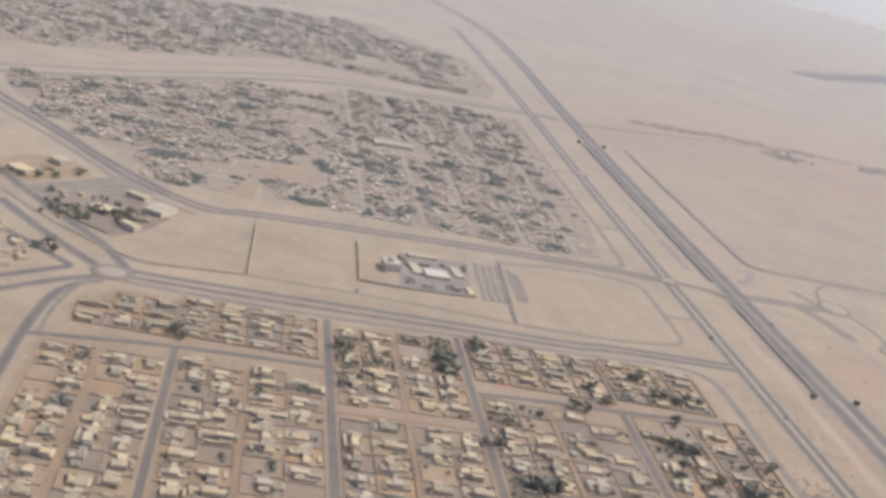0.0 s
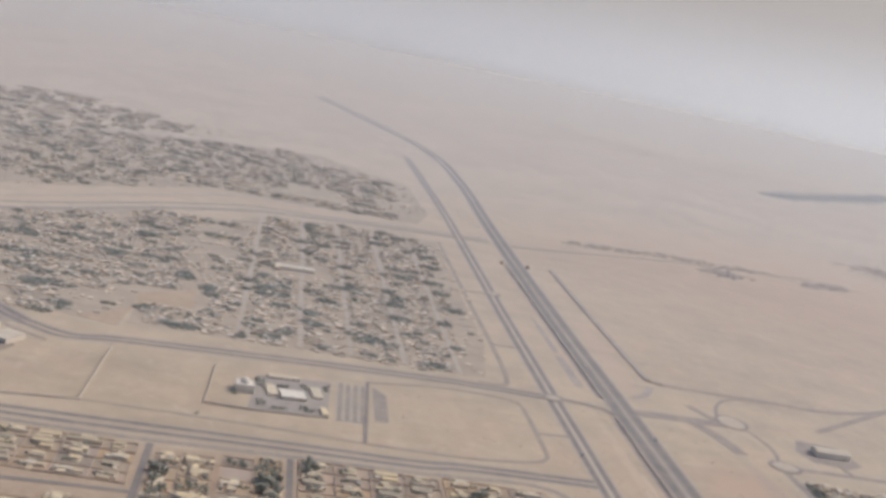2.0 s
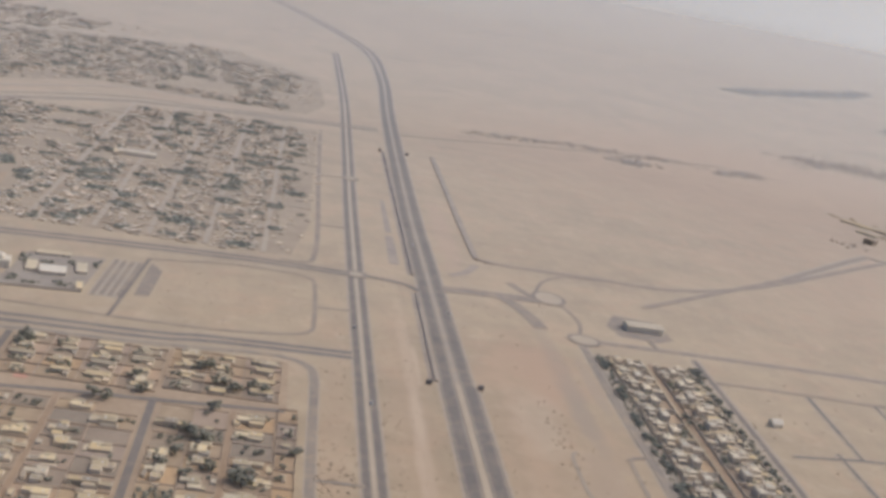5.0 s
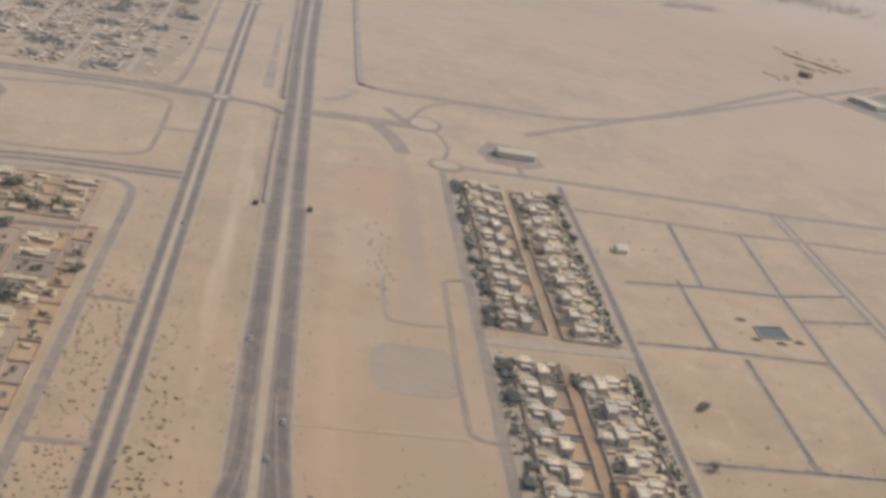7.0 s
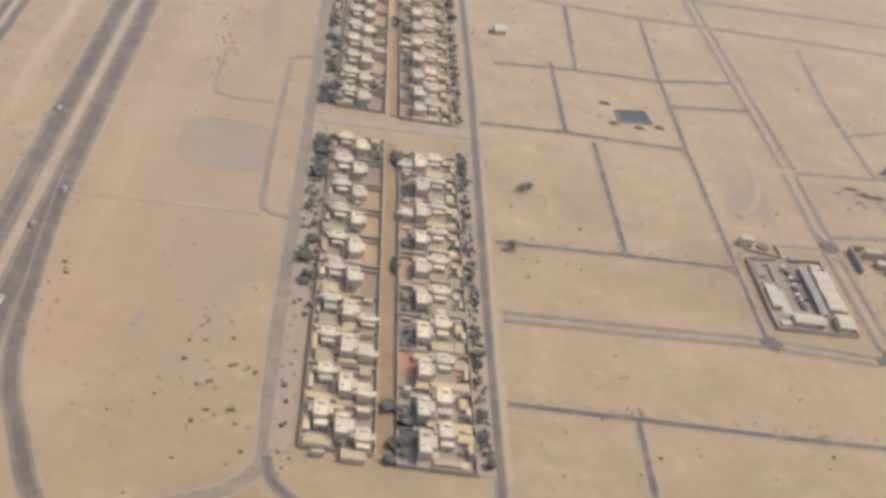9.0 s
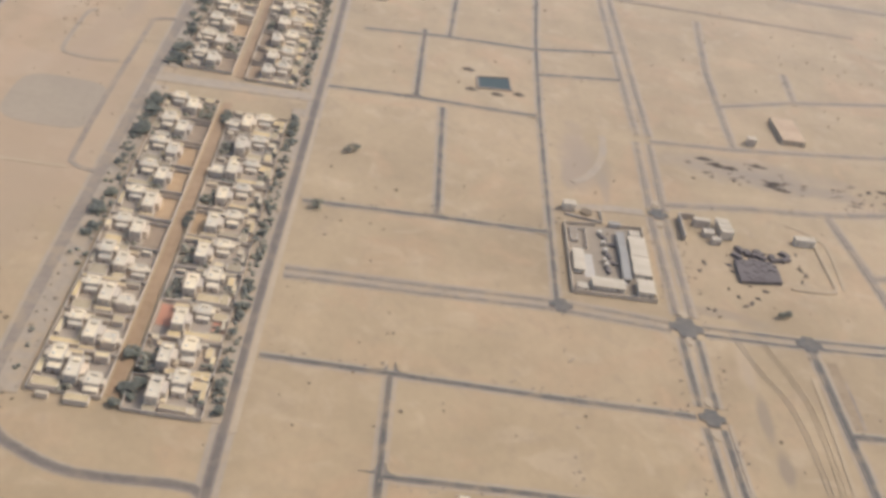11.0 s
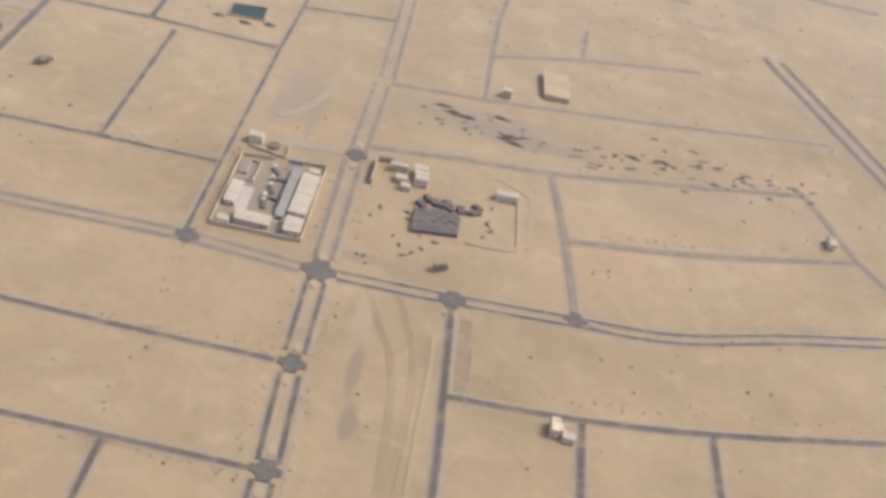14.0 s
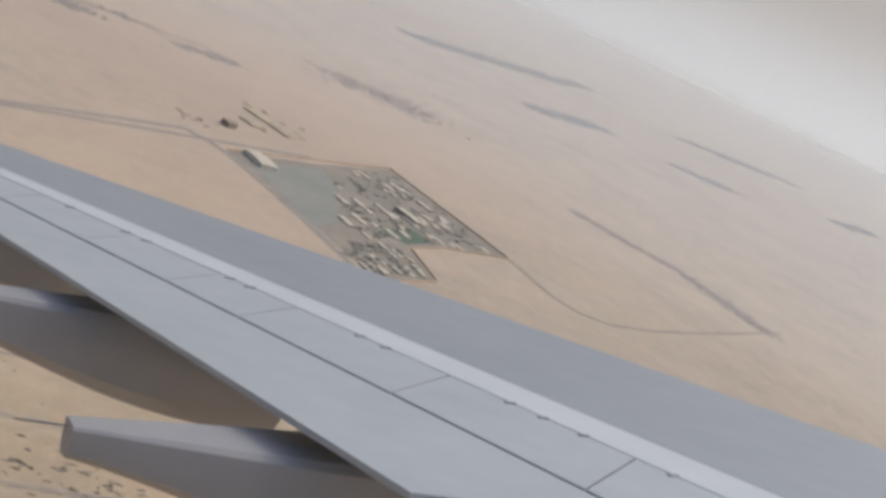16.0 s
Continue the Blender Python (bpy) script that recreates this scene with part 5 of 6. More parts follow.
for path, wide in [([(x, 556), (x, 690), (x, 884)], 2.4) for x in STREETS_X] + [([(62, y), (130, y), (203, y)], 2.2) for y in STREETS_Y] + [([(83, 552), (83.5, 592)], 2.6), ([(91.5, 552), (93, 588)], 2.6), ([(62, 742), (78, 720)], 3.0)]:
    road(path, wide, VERGE, 0.05, name="street", label="pale sandy street through the old quarter")

# ---- landmarks round the near town ----
def hall(name, x, y, w, d, h, label, roof=METALROOF, wall=WHITE, turn=0.0, ridge=0.0, category="building", bays=0):
    v = thing(name, x, y, 0, turn, label, category)
    part("shell", Shape().parapet(0, 0, 0, w, d, h, 0.15, 0.15) if not ridge else Shape().box(0, 0, 0, w, d, h), wall, v)
    s = Shape()
    if ridge:
        e = 0.25
        pts = [(-w / 2 - e, -d / 2 - e, h), (w / 2 + e, -d / 2 - e, h), (w / 2 + e, 0, h + ridge), (-w / 2 - e, 0, h + ridge), (w / 2 + e, d / 2 + e, h), (-w / 2 - e, d / 2 + e, h)]
        s.add(pts, [(0, 1, 2, 3), (3, 2, 4, 5), (0, 3, 5), (1, 4, 2), (0, 5, 4, 1)])
    else:
        s.box(0, 0, h - 0.14, w - 0.3, d - 0.3, 0.06)
    part("roof", s, roof, v)
    for k in range(bays):
        part("window", PANE, WINDOW, v, at=((k + 0.5) / bays * w - w / 2, -d / 2, h * 0.4))
    part("door", LEAFDOOR, DOOR, v, at=(w * 0.3, -d / 2 - 0.01, 0))
    return v


def fence(points, h, label, wide=0.3, material=WALLS):
    ob = part("site_wall", Shape().ribbon(points, wide, 0, h), material)
    return tagged(ob, label, "wall")


fence([(30.6, 510), (29.4, 442.5)], 0.8, "tan block wall between vacant plots", 0.4)
fence([(73.3, 511), (72.1, 459.9), (91, 460.4), (119, 464.8)], 0.8, "tan block wall round the school grounds", 0.4)
road([(136.9, 520), (132.4, 444)], 1.5, STREETWAY, 0.08, name="lane", label="dark asphalt lane beside a vacant plot", curved=False)
fence([(29.4, 442.5), (-8, 436), (-20, 442), (-44, 463)], 0.4, "low wall following the road verge", 0.4)
tagged(part("school_yard", Shape().slab([(88, 462), (118.5, 466), (121, 511), (91, 505)], -0.2, 0.03), GREYYARD), "grey school yard with worn surface", "yard", kind="structure")
tagged(part("car_park", Shape().slab([(121.5, 463), (134, 465), (136.5, 513), (123.5, 513)], -0.2, 0.035), VERGE), "grey gravel car park on sand", "car park", kind="structure")
tagged(part("plot_margin", Shape().slab([(137.5, 470), (143, 471), (144, 505), (138.5, 514)], -0.2, 0.03), TRACK), "grey worn margin of a vacant plot", "yard", kind="structure")
for k in range(4):
    road([(123.2 + 3.1 * k, 465 + 0.6 * k), (125.2 + 3.1 * k, 512)], 1.7, TRACK, 0.05, name="parking_lane", label="worn grey parking lane on sand", curved=False)
hall("school", 105, 484, 10, 9, 1.4, "pale flat-roofed school block with dark windows", WHITE, RENDERED, 8, bays=6)
hall("school_wing", 101, 506, 13, 4, 1.0, "long pale school wing", ROOF, RENDERED, 8, bays=6)
hall("school_wing", 114.5, 492, 4, 12, 1.0, "long pale school wing", ROOF, RENDERED, 8, bays=2)
hall("school_wing", 96.5, 487, 4, 12, 1.0, "long pale school wing", ROOF, RENDERED, 8, bays=2)
hall("school_wing", 117.5, 470, 2.5, 8, 1.1, "pale gatehouse block beside the school", ROOF, RENDERED, 8, bays=1)
mosque = hall("mosque", 85.8, 483, 7, 7, 3.2, "small white mosque with a dome", WHITE, WHITE, 8, bays=3)
part("dome", Shape().cylinder(0, 0, 3.2, 1.8, 0.7, 14).cylinder(0, 0, 3.9, 1.8, 0.8, 14, 0.72).cylinder(0, 0, 4.7, 1.3, 0.5, 14, 0.3), WHITE, mosque)
for x0, x1, y0, y1 in ((80.5, 84, 475, 480), (91, 95, 467, 473), (97, 103, 466, 469.5), (90, 93.5, 491, 500), (108, 114.5, 468.5, 472.5), (99, 103, 493.5, 497), (108, 111, 494, 500), (117.5, 120, 497, 505), (70, 72, 445, 447)):
    garden(x0, x1, y0, y1, 0.7, 1.0)

tagged(part("depot_yard", Shape().slab([(-52, 484), (-36, 466), (-22, 458), (-12, 470), (-4, 492), (-12, 506), (-26, 512)], -0.2, 0.028), TOWNYARD), "grey-brown trodden depot yard", "yard", kind="structure")
tagged(part("depot_yard", Shape().slab([(-88, 520), (-66, 502), (-40, 532), (-52, 552), (-70, 548)], -0.2, 0.026), TOWNYARD), "grey-brown trodden depot yard", "yard", kind="structure")
fence([(-50, 485), (-36, 468), (-24, 460)], 0.5, "low block wall along a depot yard", 0.4, LOTWALL)
for x0, x1, y0, y1 in ((-49, -40, 478, 486), (-42, -34, 470, 478), (-24, -17, 476, 482), (-36, -30, 497, 503), (-22, -14, 488, 492), (-78, -70, 514, 520), (-62, -56, 526, 532), (-50, -44, 534, 540), (-16, -11, 478, 484)):
    garden(x0, x1, y0, y1, 0.45, 1.3)
hall("warehouse", -8.4, 499, 8, 12, 2.0, "large white warehouse with pale sheet roof", METALROOF, WHITE, -26, 0.7, "warehouse")
hall("depot", -29.7, 487.1, 9, 7.5, 1.8, "low brown depot with flat roof", ROOF, RENDERED, -30, bays=4)
hall("depot", -19, 513, 9, 4, 2.0, "low brown depot with flat roof", ROOF, RENDERED, -30, bays=3)
hall("depot", -17, 471, 8, 4, 2.2, "long low depot beside the road", ROOF, RENDERED, -38, bays=4)
hall("depot", -68, 520.5, 10, 7, 1.8, "low brown depot with flat roof", ROOF, RENDERED, -40, bays=4)
hall("depot", -56, 543, 8, 6, 2.2, "pale shed with sheet roof", ROOF, WHITE, -45, 0.3)
for k in range(26):
    hall("shed", rng.uniform(-48, -8), rng.uniform(468, 512) - 4, rng.uniform(1.6, 3.4), rng.uniform(1.2, 2.6), rng.uniform(0.8, 1.3), "small tan shed among depot yards", TOWNROOF, TOWNWALL, -35, category="shed") if k % 2 else plant(rng.uniform(-52, -14), rng.uniform(472, 500), rng.uniform(0.9, 1.5))
tagged(part("car_park", Shape().slab([(-66, 498), (-30, 541), (-12, 523), (-48, 482)], -0.2, 0.03), TRACK), "grey dusty car park of worn asphalt", "car park", kind="structure")
for k in range(5):
    road([(-62 + 3.5 * k, 496.5 - 3.2 * k), (-28 + 3.7 * k, 537 - 3.6 * k)], 0.5, MEDIAN, 0.05, name="parking_strip", label="pale sand strip between parking rows", curved=False)
for k in range(16):
    plant(-50 + k * 2.0 + rng.uniform(-1, 1), 474 + k * 0.6 + rng.uniform(-5, 7), rng.uniform(0.8, 1.4))
for x, y, size in ((-75, 508, 1.6), (-66, 512, 1.5), (-60, 516, 1.6), (-54, 520, 1.4), (-46, 529, 1.2), (-38, 430, 1.6), (-41, 436, 1.7), (-44, 431, 1.4)):
    plant(x, y, size)
hall("white_school", 104, 714, 21, 5, 2.2, "long white school building in the old town", WHITE, WHITE, 6, bays=10)
hall("white_school", 93, 712, 3, 11, 1.8, "white school side block", ROOF, RENDERED, 6, bays=1)

# concrete walls on the shoulder of the highway
for path in ([(249.9, 556), (250.0, 615), (250.0, 705), (250.2, 850)], [(249.2, 424), (249.2, 470), (249.6, 528)]):
    wall_ob = part("retaining_wall", Shape().ribbon(path, 0.9, 0, 0.6), EARTH)
    tagged(wall_ob, "dark retaining wall along the highway", "retaining wall")
    # flat dark ribbon on the wall's west side, painted in for its shadow
    tagged(part("ditch", Shape().ribbon([(x - 1.5, y) for x, y in path], 2.2, -0.2, 0.035), EARTH), "flat dark strip painted as the retaining wall's shadow", "ditch", kind="structure")
    part("coping", Shape().ribbon([(x + 0.25, y) for x, y in path], 0.6, 0.45, 0.56), CONCRETE, wall_ob, "whitewashed coping")
for x, y in ((246.2, 421), (264.8, 422), (247.5, 853), (266.0, 853)):
    hall("kiosk", x, y, 1.8, 1.4, 1.6, "small dark kiosk beside the highway", BLUEROOF, TIMBER, 0, category="kiosk")
for x0, x1, y0, y1 in ((239.6, 244.6, 570, 622), (240.5, 243.8, 628, 700)):
    tagged(part("dark_margin", Shape().slab([(x0, y0), (x1, y0), (x1 - 0.6, y1), (x0 + 0.4, y1)], -0.2, 0.03), EARTH), "dark disturbed soil strip beside the highway", "earth strip", kind="structure")

# long hall north of the villas
tagged(part("hall_apron", Shape().slab([(333.5, 523), (337, 510), (353, 508.5), (362, 515), (360, 538), (340, 540)], -0.2, 0.03), TRACK), "grey worn apron round a hall", "apron", kind="structure")
long_hall = hall("long_hall", 350.0, 523.5, 16.5, 7.0, 2.6, "long white hall with a blue-grey roof edge", METALROOF, WHITE, 4, 0.9, "hall", 10)
part("canopy", Shape().box(2, 4.9, 1.5, 10, 2.4, 0.2).box(-2.6, 5.8, 0, 0.2, 0.2, 1.5).box(6.6, 5.8, 0, 0.2, 0.2, 1.5), METALROOF, long_hall)
road([(349.5, 510), (350.5, 500)], 2.0, TRACK, 0.05, name="lane", label="short access lane to the hall", curved=False)

# lone houses and plants on the plots
tent = hall("pavilion", 376.6, 428, 4.0, 3.6, 1.5, "white tent-like pavilion on bare plot", WHITE, WHITE, 12, 1.4, "pavilion")
for x, y, sort in ((408.6, 183.4, "villa"), (517.2, 221.4, "villa"), (590.8, 322.4, "villa")):
    house(sort, x, y, 0, 0.7, 0.65, 0.8)
hall("site_shed", 520.2, 219.6, 2.6, 2.0, 1.5, "white cabin on a bare plot", METALROOF, WHITE, -10, category="shed")
hall("kiosk", 435.8, 302.8, 3.4, 2.4, 2.2, "small white cabin beside a fenced yard", METALROOF, WHITE, 0, category="cabin", bays=1)
hall("kiosk", 497.4, 362.2, 2.6, 2.4, 2.4, "small dark guard cabin", METALROOF, RENDERED, 0, category="cabin", bays=1)
for x, y, size in ((375.2, 314, 1.0), (377.0, 315.2, 1.0), (370.4, 282, 1.2), (487.5, 266.4, 0.9), (489.2, 267.4, 0.8)):
    plant(x, y, size)

# pond with raised edge
tagged(part("pond", Shape().slab([(411.4, 369.2), (421.6, 371), (420.8, 379.6), (411.0, 377)], -0.4, 0.12), PONDWATER), "dark green water in a square pond", "pond", kind="structure")
part("pond_edge", Shape().ribbon([(411.2, 369), (421.8, 370.8), (421, 379.8), (410.8, 377.2), (411.2, 369)], 0.8, 0, 0.35), EARTH, bpy.data.objects["pond"])


def heap(x, y, r0, h, seed, name="earth_mound", label="low heap of dark dug earth", material=BERM, count=9, long=1.0, turn=0.0):
    """One ragged mound, drawn out along its length."""
    r = random.Random(seed)
    n, rings = 14, 4
    pts = [(0, 0, h * r.uniform(0.7, 1.0))]
    for k in range(1, rings + 1):
        for q in range(n):
            a = 6.2832 * q / n
            f = k / rings
            u, w = r0 * long * f * math.cos(a) * r.uniform(0.65, 1.2), r0 * f * math.sin(a) * r.uniform(0.65, 1.2)
            z = -0.05 if k == rings else h * (1 - f) * r.uniform(0.5, 1.25)
            pts.append((u * math.cos(turn) - w * math.sin(turn), u * math.sin(turn) + w * math.cos(turn), z))
    faces = [(0, 1 + q, 1 + (q + 1) % n) for q in range(n)]
    for k in range(rings - 1):
        faces += [(1 + k * n + q, 1 + (k + 1) * n + q, 1 + (k + 1) * n + (q + 1) % n, 1 + k * n + (q + 1) % n) for q in range(n)]
    ob = part(name, Shape().add(pts, faces), material)
    ob.location = (x, y, 0)
    return tagged(ob, label, "heap", "earth heaps")


for k, (x, y) in enumerate(((409, 367.2), (417, 366.5), (424, 369), (408, 381.5))):
    heap(x, y, 1.4, 0.8, 40 + k, long=1.6)

# fenced contractor's compound
tagged(part("compound_floor", Shape().slab([(434.6, 263), (455.2, 264.2), (455, 297.4), (434.4, 294.4)], -0.2, 0.05), GRAVEL), "grey oil-stained compound floor", "yard", kind="structure")
fence([(434.4, 262.8), (455.4, 264), (455.2, 297.8), (446.5, 297.0)], 1.0, "tan block wall round a contractor's compound", 0.3)
fence([(442.5, 296), (434.2, 294.6), (434.4, 262.8)], 1.0, "tan block wall round a contractor's compound", 0.3)
hall("workshop", 443.4, 267.4, 8.0, 3.6, 1.5, "long white workshop with pale sheet roof", METALROOF, WHITE, 3, 0.35, "workshop", 6)
hall("workshop", 436.6, 276.6, 2.5, 9.4, 1.4, "long white workshop with pale sheet roof", METALROOF, WHITE, 0, 0.3, "workshop", 2)
hall("workshop", 452.6, 277.4, 4.1, 8.0, 1.6, "pale sheet-roofed workshop hall", METALROOF, WHITE, 0, 0.4, "workshop", 2)
hall("workshop", 452.7, 286.6, 4.1, 9.0, 1.6, "pale sheet-roofed workshop hall", METALROOF, WHITE, 0, 0.4, "workshop", 2)
hall("workshop", 452.8, 268.2, 3.8, 5.6, 1.7, "pale sheet-roofed workshop hall", METALROOF, WHITE, 0, 0.4, "workshop", 2)
hall("shed", 448.7, 282, 1.7, 22, 1.2, "long narrow grey open shed", BLUEROOF, CONCRETE, 0, 0.25, "shed", 1)
hall("shed", 436.3, 289.4, 2.0, 6.4, 0.7, "low roofless store pen", GRAVEL, CONCRETE, 0, category="shed")
hall("shed", 437, 265.2, 2.6, 2.2, 1.1, "small white cabin in a yard corner", METALROOF, WHITE, 0, category="shed")
hall("cabin", 452.8, 294, 2.8, 2.4, 1.1, "small white site cabin in a yard", METALROOF, WHITE, 0, category="cabin")
hall("cabin", 447.8, 297.2, 3.0, 1.6, 1.2, "grey gatehouse with a flat roof", BLUEROOF, CONCRETE, 0, category="cabin")


tagged(part("apron", Shape().slab([(438.2, 270.5), (440.8, 270.6), (440.6, 281.4), (438.0, 281.2)], -0.2, 0.08), CONCRETE), "pale concrete strip beside a workshop", "apron", kind="structure")
tagged(part("apron", Shape().slab([(440, 269.5), (449, 269.9), (448.9, 271.4), (440, 271.0)], -0.2, 0.085), CONCRETE), "pale concrete strip beside a workshop", "apron", kind="structure")
fence([(435.0, 283.2), (439.4, 283.5), (439.6, 292.6), (435.2, 292.3)], 0.7, "low pale wall of a store pen", 0.3)
fence([(434.6, 299.5), (444.6, 297.8), (444.4, 303.8)], 0.7, "low tan wall round a tank plot", 0.35)
tagged(part("tank_base", Shape().cylinder(440.6, 302.2, 0, 1.7, 0.5, 16), SCRUB), "round olive tank base on sand", "tank base")


def lorry(x, y, turn, label="white flatbed lorry parked in the yard"):
    v = thing("lorry", x, y, 0, turn, label, "lorry", "parked lorries")
    part("cab", Shape().box(0, 1.55, 0.25, 1.0, 0.9, 1.0), WHITE, v)
    part("bed", Shape().box(0, -0.35, 0.42, 1.0, 2.8, 0.22), TIMBER, v)
    part("windscreen", Shape().box(0, 2.01, 0.75, 0.86, 0.04, 0.36), WINDOW, v)
    for a in (-0.45, 0.45):
        for b in (1.4, -0.7, -1.3):
            s = Shape()
            s.add([(a - 0.1, b + 0.24 * math.cos(q * 0.785), 0.24 + 0.24 * math.sin(q * 0.785)) for q in range(8)] + [(a + 0.1, b + 0.24 * math.cos(q * 0.785), 0.24 + 0.24 * math.sin(q * 0.785)) for q in range(8)], [tuple(range(8)), tuple(range(15, 7, -1))] + [(q, (q + 1) % 8, 8 + (q + 1) % 8, 8 + q) for q in range(8)])
            part("wheel", s, RUBBER, v)
    return v


first_lorry = lorry(444.6, 282, 20)
for x, y, turn in ((445.2, 278.5, 80), (444.2, 275, 10), (445.4, 287, 95), (444.0, 290.5, 30)):
    copy_thing(first_lorry, pose(x, y, 0, 0, 0, turn))


def car(x, y, turn):
    v = thing("car", x, y, 0.09, turn, "pale saloon car on the highway", "car", "cars")
    part("body", Shape().box(0, 0, 0.15, 1.0, 2.4, 0.38, top=0.94), CARPAINT, v)
    part("cabin", Shape().box(0, -0.1, 0.53, 0.88, 1.3, 0.32, top=0.8), WINDOW, v)
    for a in (-0.45, 0.45):
        for b in (-0.75, 0.75):
            s = Shape()
            s.add([(a - 0.08, b + 0.18 * math.cos(q * 0.785), 0.18 + 0.18 * math.sin(q * 0.785)) for q in range(8)] + [(a + 0.08, b + 0.18 * math.cos(q * 0.785), 0.18 + 0.18 * math.sin(q * 0.785)) for q in range(8)], [tuple(range(8)), tuple(range(15, 7, -1))] + [(q, (q + 1) % 8, 8 + (q + 1) % 8, 8 + q) for q in range(8)])
            part("wheel", s, RUBBER, v)
    return v


first_car = car(262.2, 279, 0)
for x, y in ((260.2, 232), (257.7 + 1.5, 262), (251.5, 320), (253.8, 610), (261.6, 505), (224.9, 395), (221.2, 470)):
    copy_thing(first_car, pose(x, y, 0.09, 0, 0, 0))

# open storage yard with stacked material
for x, y, w, d, h in ((472.6, 305.6, 4.6, 1.6, 2.2), (474.0, 301.0, 3.0, 2.6, 1.6), (475.5, 297.6, 2.4, 2.0, 1.6)):
    hall("site_cabin", x, y, w, d, h, "pale site cabin in an open yard", METALROOF, RENDERED, 4, category="cabin")
fence([(466.8, 296), (466.7, 307.8), (471, 308.4)], 1.8, "tall tan wall at the corner of a storage yard", 0.4)
for k in range(3):
    hall("site_cabin", 478.4 + 0.3 * k, 306.4 - k * 2.5, 3.4, 2.2, 2.4, "white site cabin in a tight row", METALROOF, WHITE, 2, category="cabin")
hall("site_cabin", 501.4, 304.6, 5.6, 2.2, 2.0, "long white site cabin", METALROOF, WHITE, 5, category="cabin", bays=3)
BALES = [data("bale", Shape().box(0, 0, 0, 1.5, 0.98, h, 0.0, 0.99), TIMBER) for h in (0.95, 1.0, 1.1)]
for k in range(8):
    st = thing("material_stack", 479.9 + k * 1.42, 284.6 + 0.3 * k, 0, rng.uniform(-1.5, 1.5), "dark stacked building material in an open yard", "stack", "material stacks")
    for j in range(10 + rng.choice((0, 0, 1)) + (1 if k < 6 else -1)):
        part("bale", rng.choice(BALES), TIMBER, st, at=(rng.uniform(-0.06, 0.06), j * 0.91 - 4.6, -0.2 * rng.random()))
for k in range(12):
    st = thing("material_stack", 481 + k * 1.25 + rng.uniform(-0.4, 0.4), 293 + rng.uniform(-1.6, 2.4) + 0.15 * k, 0, rng.uniform(-70, 70), "small dark stack of building material", "stack", "material stacks")
    for j in range(rng.randint(1, 3)):
        part("bale", rng.choice(BALES), TIMBER, st, at=(0, j * 0.95, -0.4 * rng.random()))
for k in range(30):
    x, y = rng.choice(((rng.uniform(480, 492), rng.uniform(292, 297)), (rng.uniform(468, 482), rng.uniform(272, 300)), (rng.uniform(494, 505), rng.uniform(281, 300)), (rng.uniform(468, 486), rng.uniform(264, 278))))
    heap(x, y, rng.uniform(0.3, 0.7), rng.uniform(0.25, 0.6), 200 + k, "scrap_mound", "small dark mound of scrap on sand", TIMBER if k % 3 == 0 else BERM, 6, rng.uniform(1.0, 2.6), rng.uniform(0, 3))
road([(493, 280.6), (504.6, 282.2), (505.5, 290), (504.6, 306)], 1.1, PALESAND, 0.14, name="sand_bank", label="low pale sand bank round the yard")
for k in range(95):
    x = rng.uniform(472, 590) if k % 3 else rng.uniform(520, 585)
    y = 339 + max(0, x - 520) * 0.17 + rng.gauss(0, 4.5)
    heap(x, y, rng.uniform(0.3, 0.75), rng.uniform(0.3, 0.7), 300 + k, "spoil_mound", "small dark spoil heap on graded ground", EARTH if k % 4 else BERM, 6, rng.uniform(1.0, 4.0), 0.25 + rng.uniform(-0.5, 0.5))
for k, (x, y, n) in enumerate(((483, 344, 14), (487.5, 343, 10), (480, 346.5, 8), (499, 336, 10), (502, 334.5, 9), (500.5, 338, 8), (497, 347.5, 12), (536, 344, 12), (545, 345.5, 12))):
    heap(x, y, 0.9, 0.8, 400 + k, "spoil_ridge", "dark ridge of bulldozed spoil", BERM, n, 3.6, 0.1 - 0.04 * k)
# lone store beyond the spoil
hall("store_shed", 511.8, 374.6, 7.8, 15.5, 1.7, "tan flat-roofed store shed on bare sand", LOTWALL, TOWNWALL, 4, 0, "shed", 3)

tagged(part("garden_planting", GROVE, YARDLEAF), "dusty green trees and shrubs in yards and along lanes", "trees", kind="stuff")

# ---- scrub and small plants on the open sand ----
scrub = Shape()
sr = random.Random(77)
for x0, x1, y0, y1, n, big in ((208, 219, 150, 430, 220, 0.75), (228, 248, 150, 540, 150, 0.65), (209, 219, 440, 530, 14, 0.6), (266, 315, 180, 420, 60, 0.65), (284, 292, 355, 420, 40, 1.1), (285, 312, 190, 275, 42, 0.75), (318, 322, 190, 480, 150, 0.9), (357.6, 361, 190, 480, 130, 0.8), (365, 372, 190, 470, 40, 0.6), (140, 200, 450, 520, 40, 0.6), (264, 310, 420, 540, 30, 0.7), (207, 220, 230, 345, 200, 1.0), (227, 234, 230, 420, 110, 0.9), (264, 268, 190, 420, 50, 0.8), (246, 249, 270, 420, 40, 0.7), (228, 243, 222, 300, 60, 1.25), (227, 236, 225, 275, 36, 1.5), (266, 271, 195, 262, 18, 1.2), (298, 314, 195, 240, 26, 1.2)):
    for _ in range(n):
        x, y, s = sr.uniform(x0, x1), sr.uniform(y0, y1), sr.uniform(0.3, 0.85) * big * 0.8
        for _ in range(sr.randint(1, 3)):
            scrub.clump(x + sr.gauss(0, 0.3) * s, y + sr.gauss(0, 0.3) * s, 0.22 * s, s * 0.55, sr, 0.6)
for _ in range(260):
    x, y = sr.uniform(366, 620), sr.uniform(180, 480)
    s = sr.uniform(0.2, 0.5)
    scrub.clump(x, y, 0.15 * s, s, sr, 0.6)
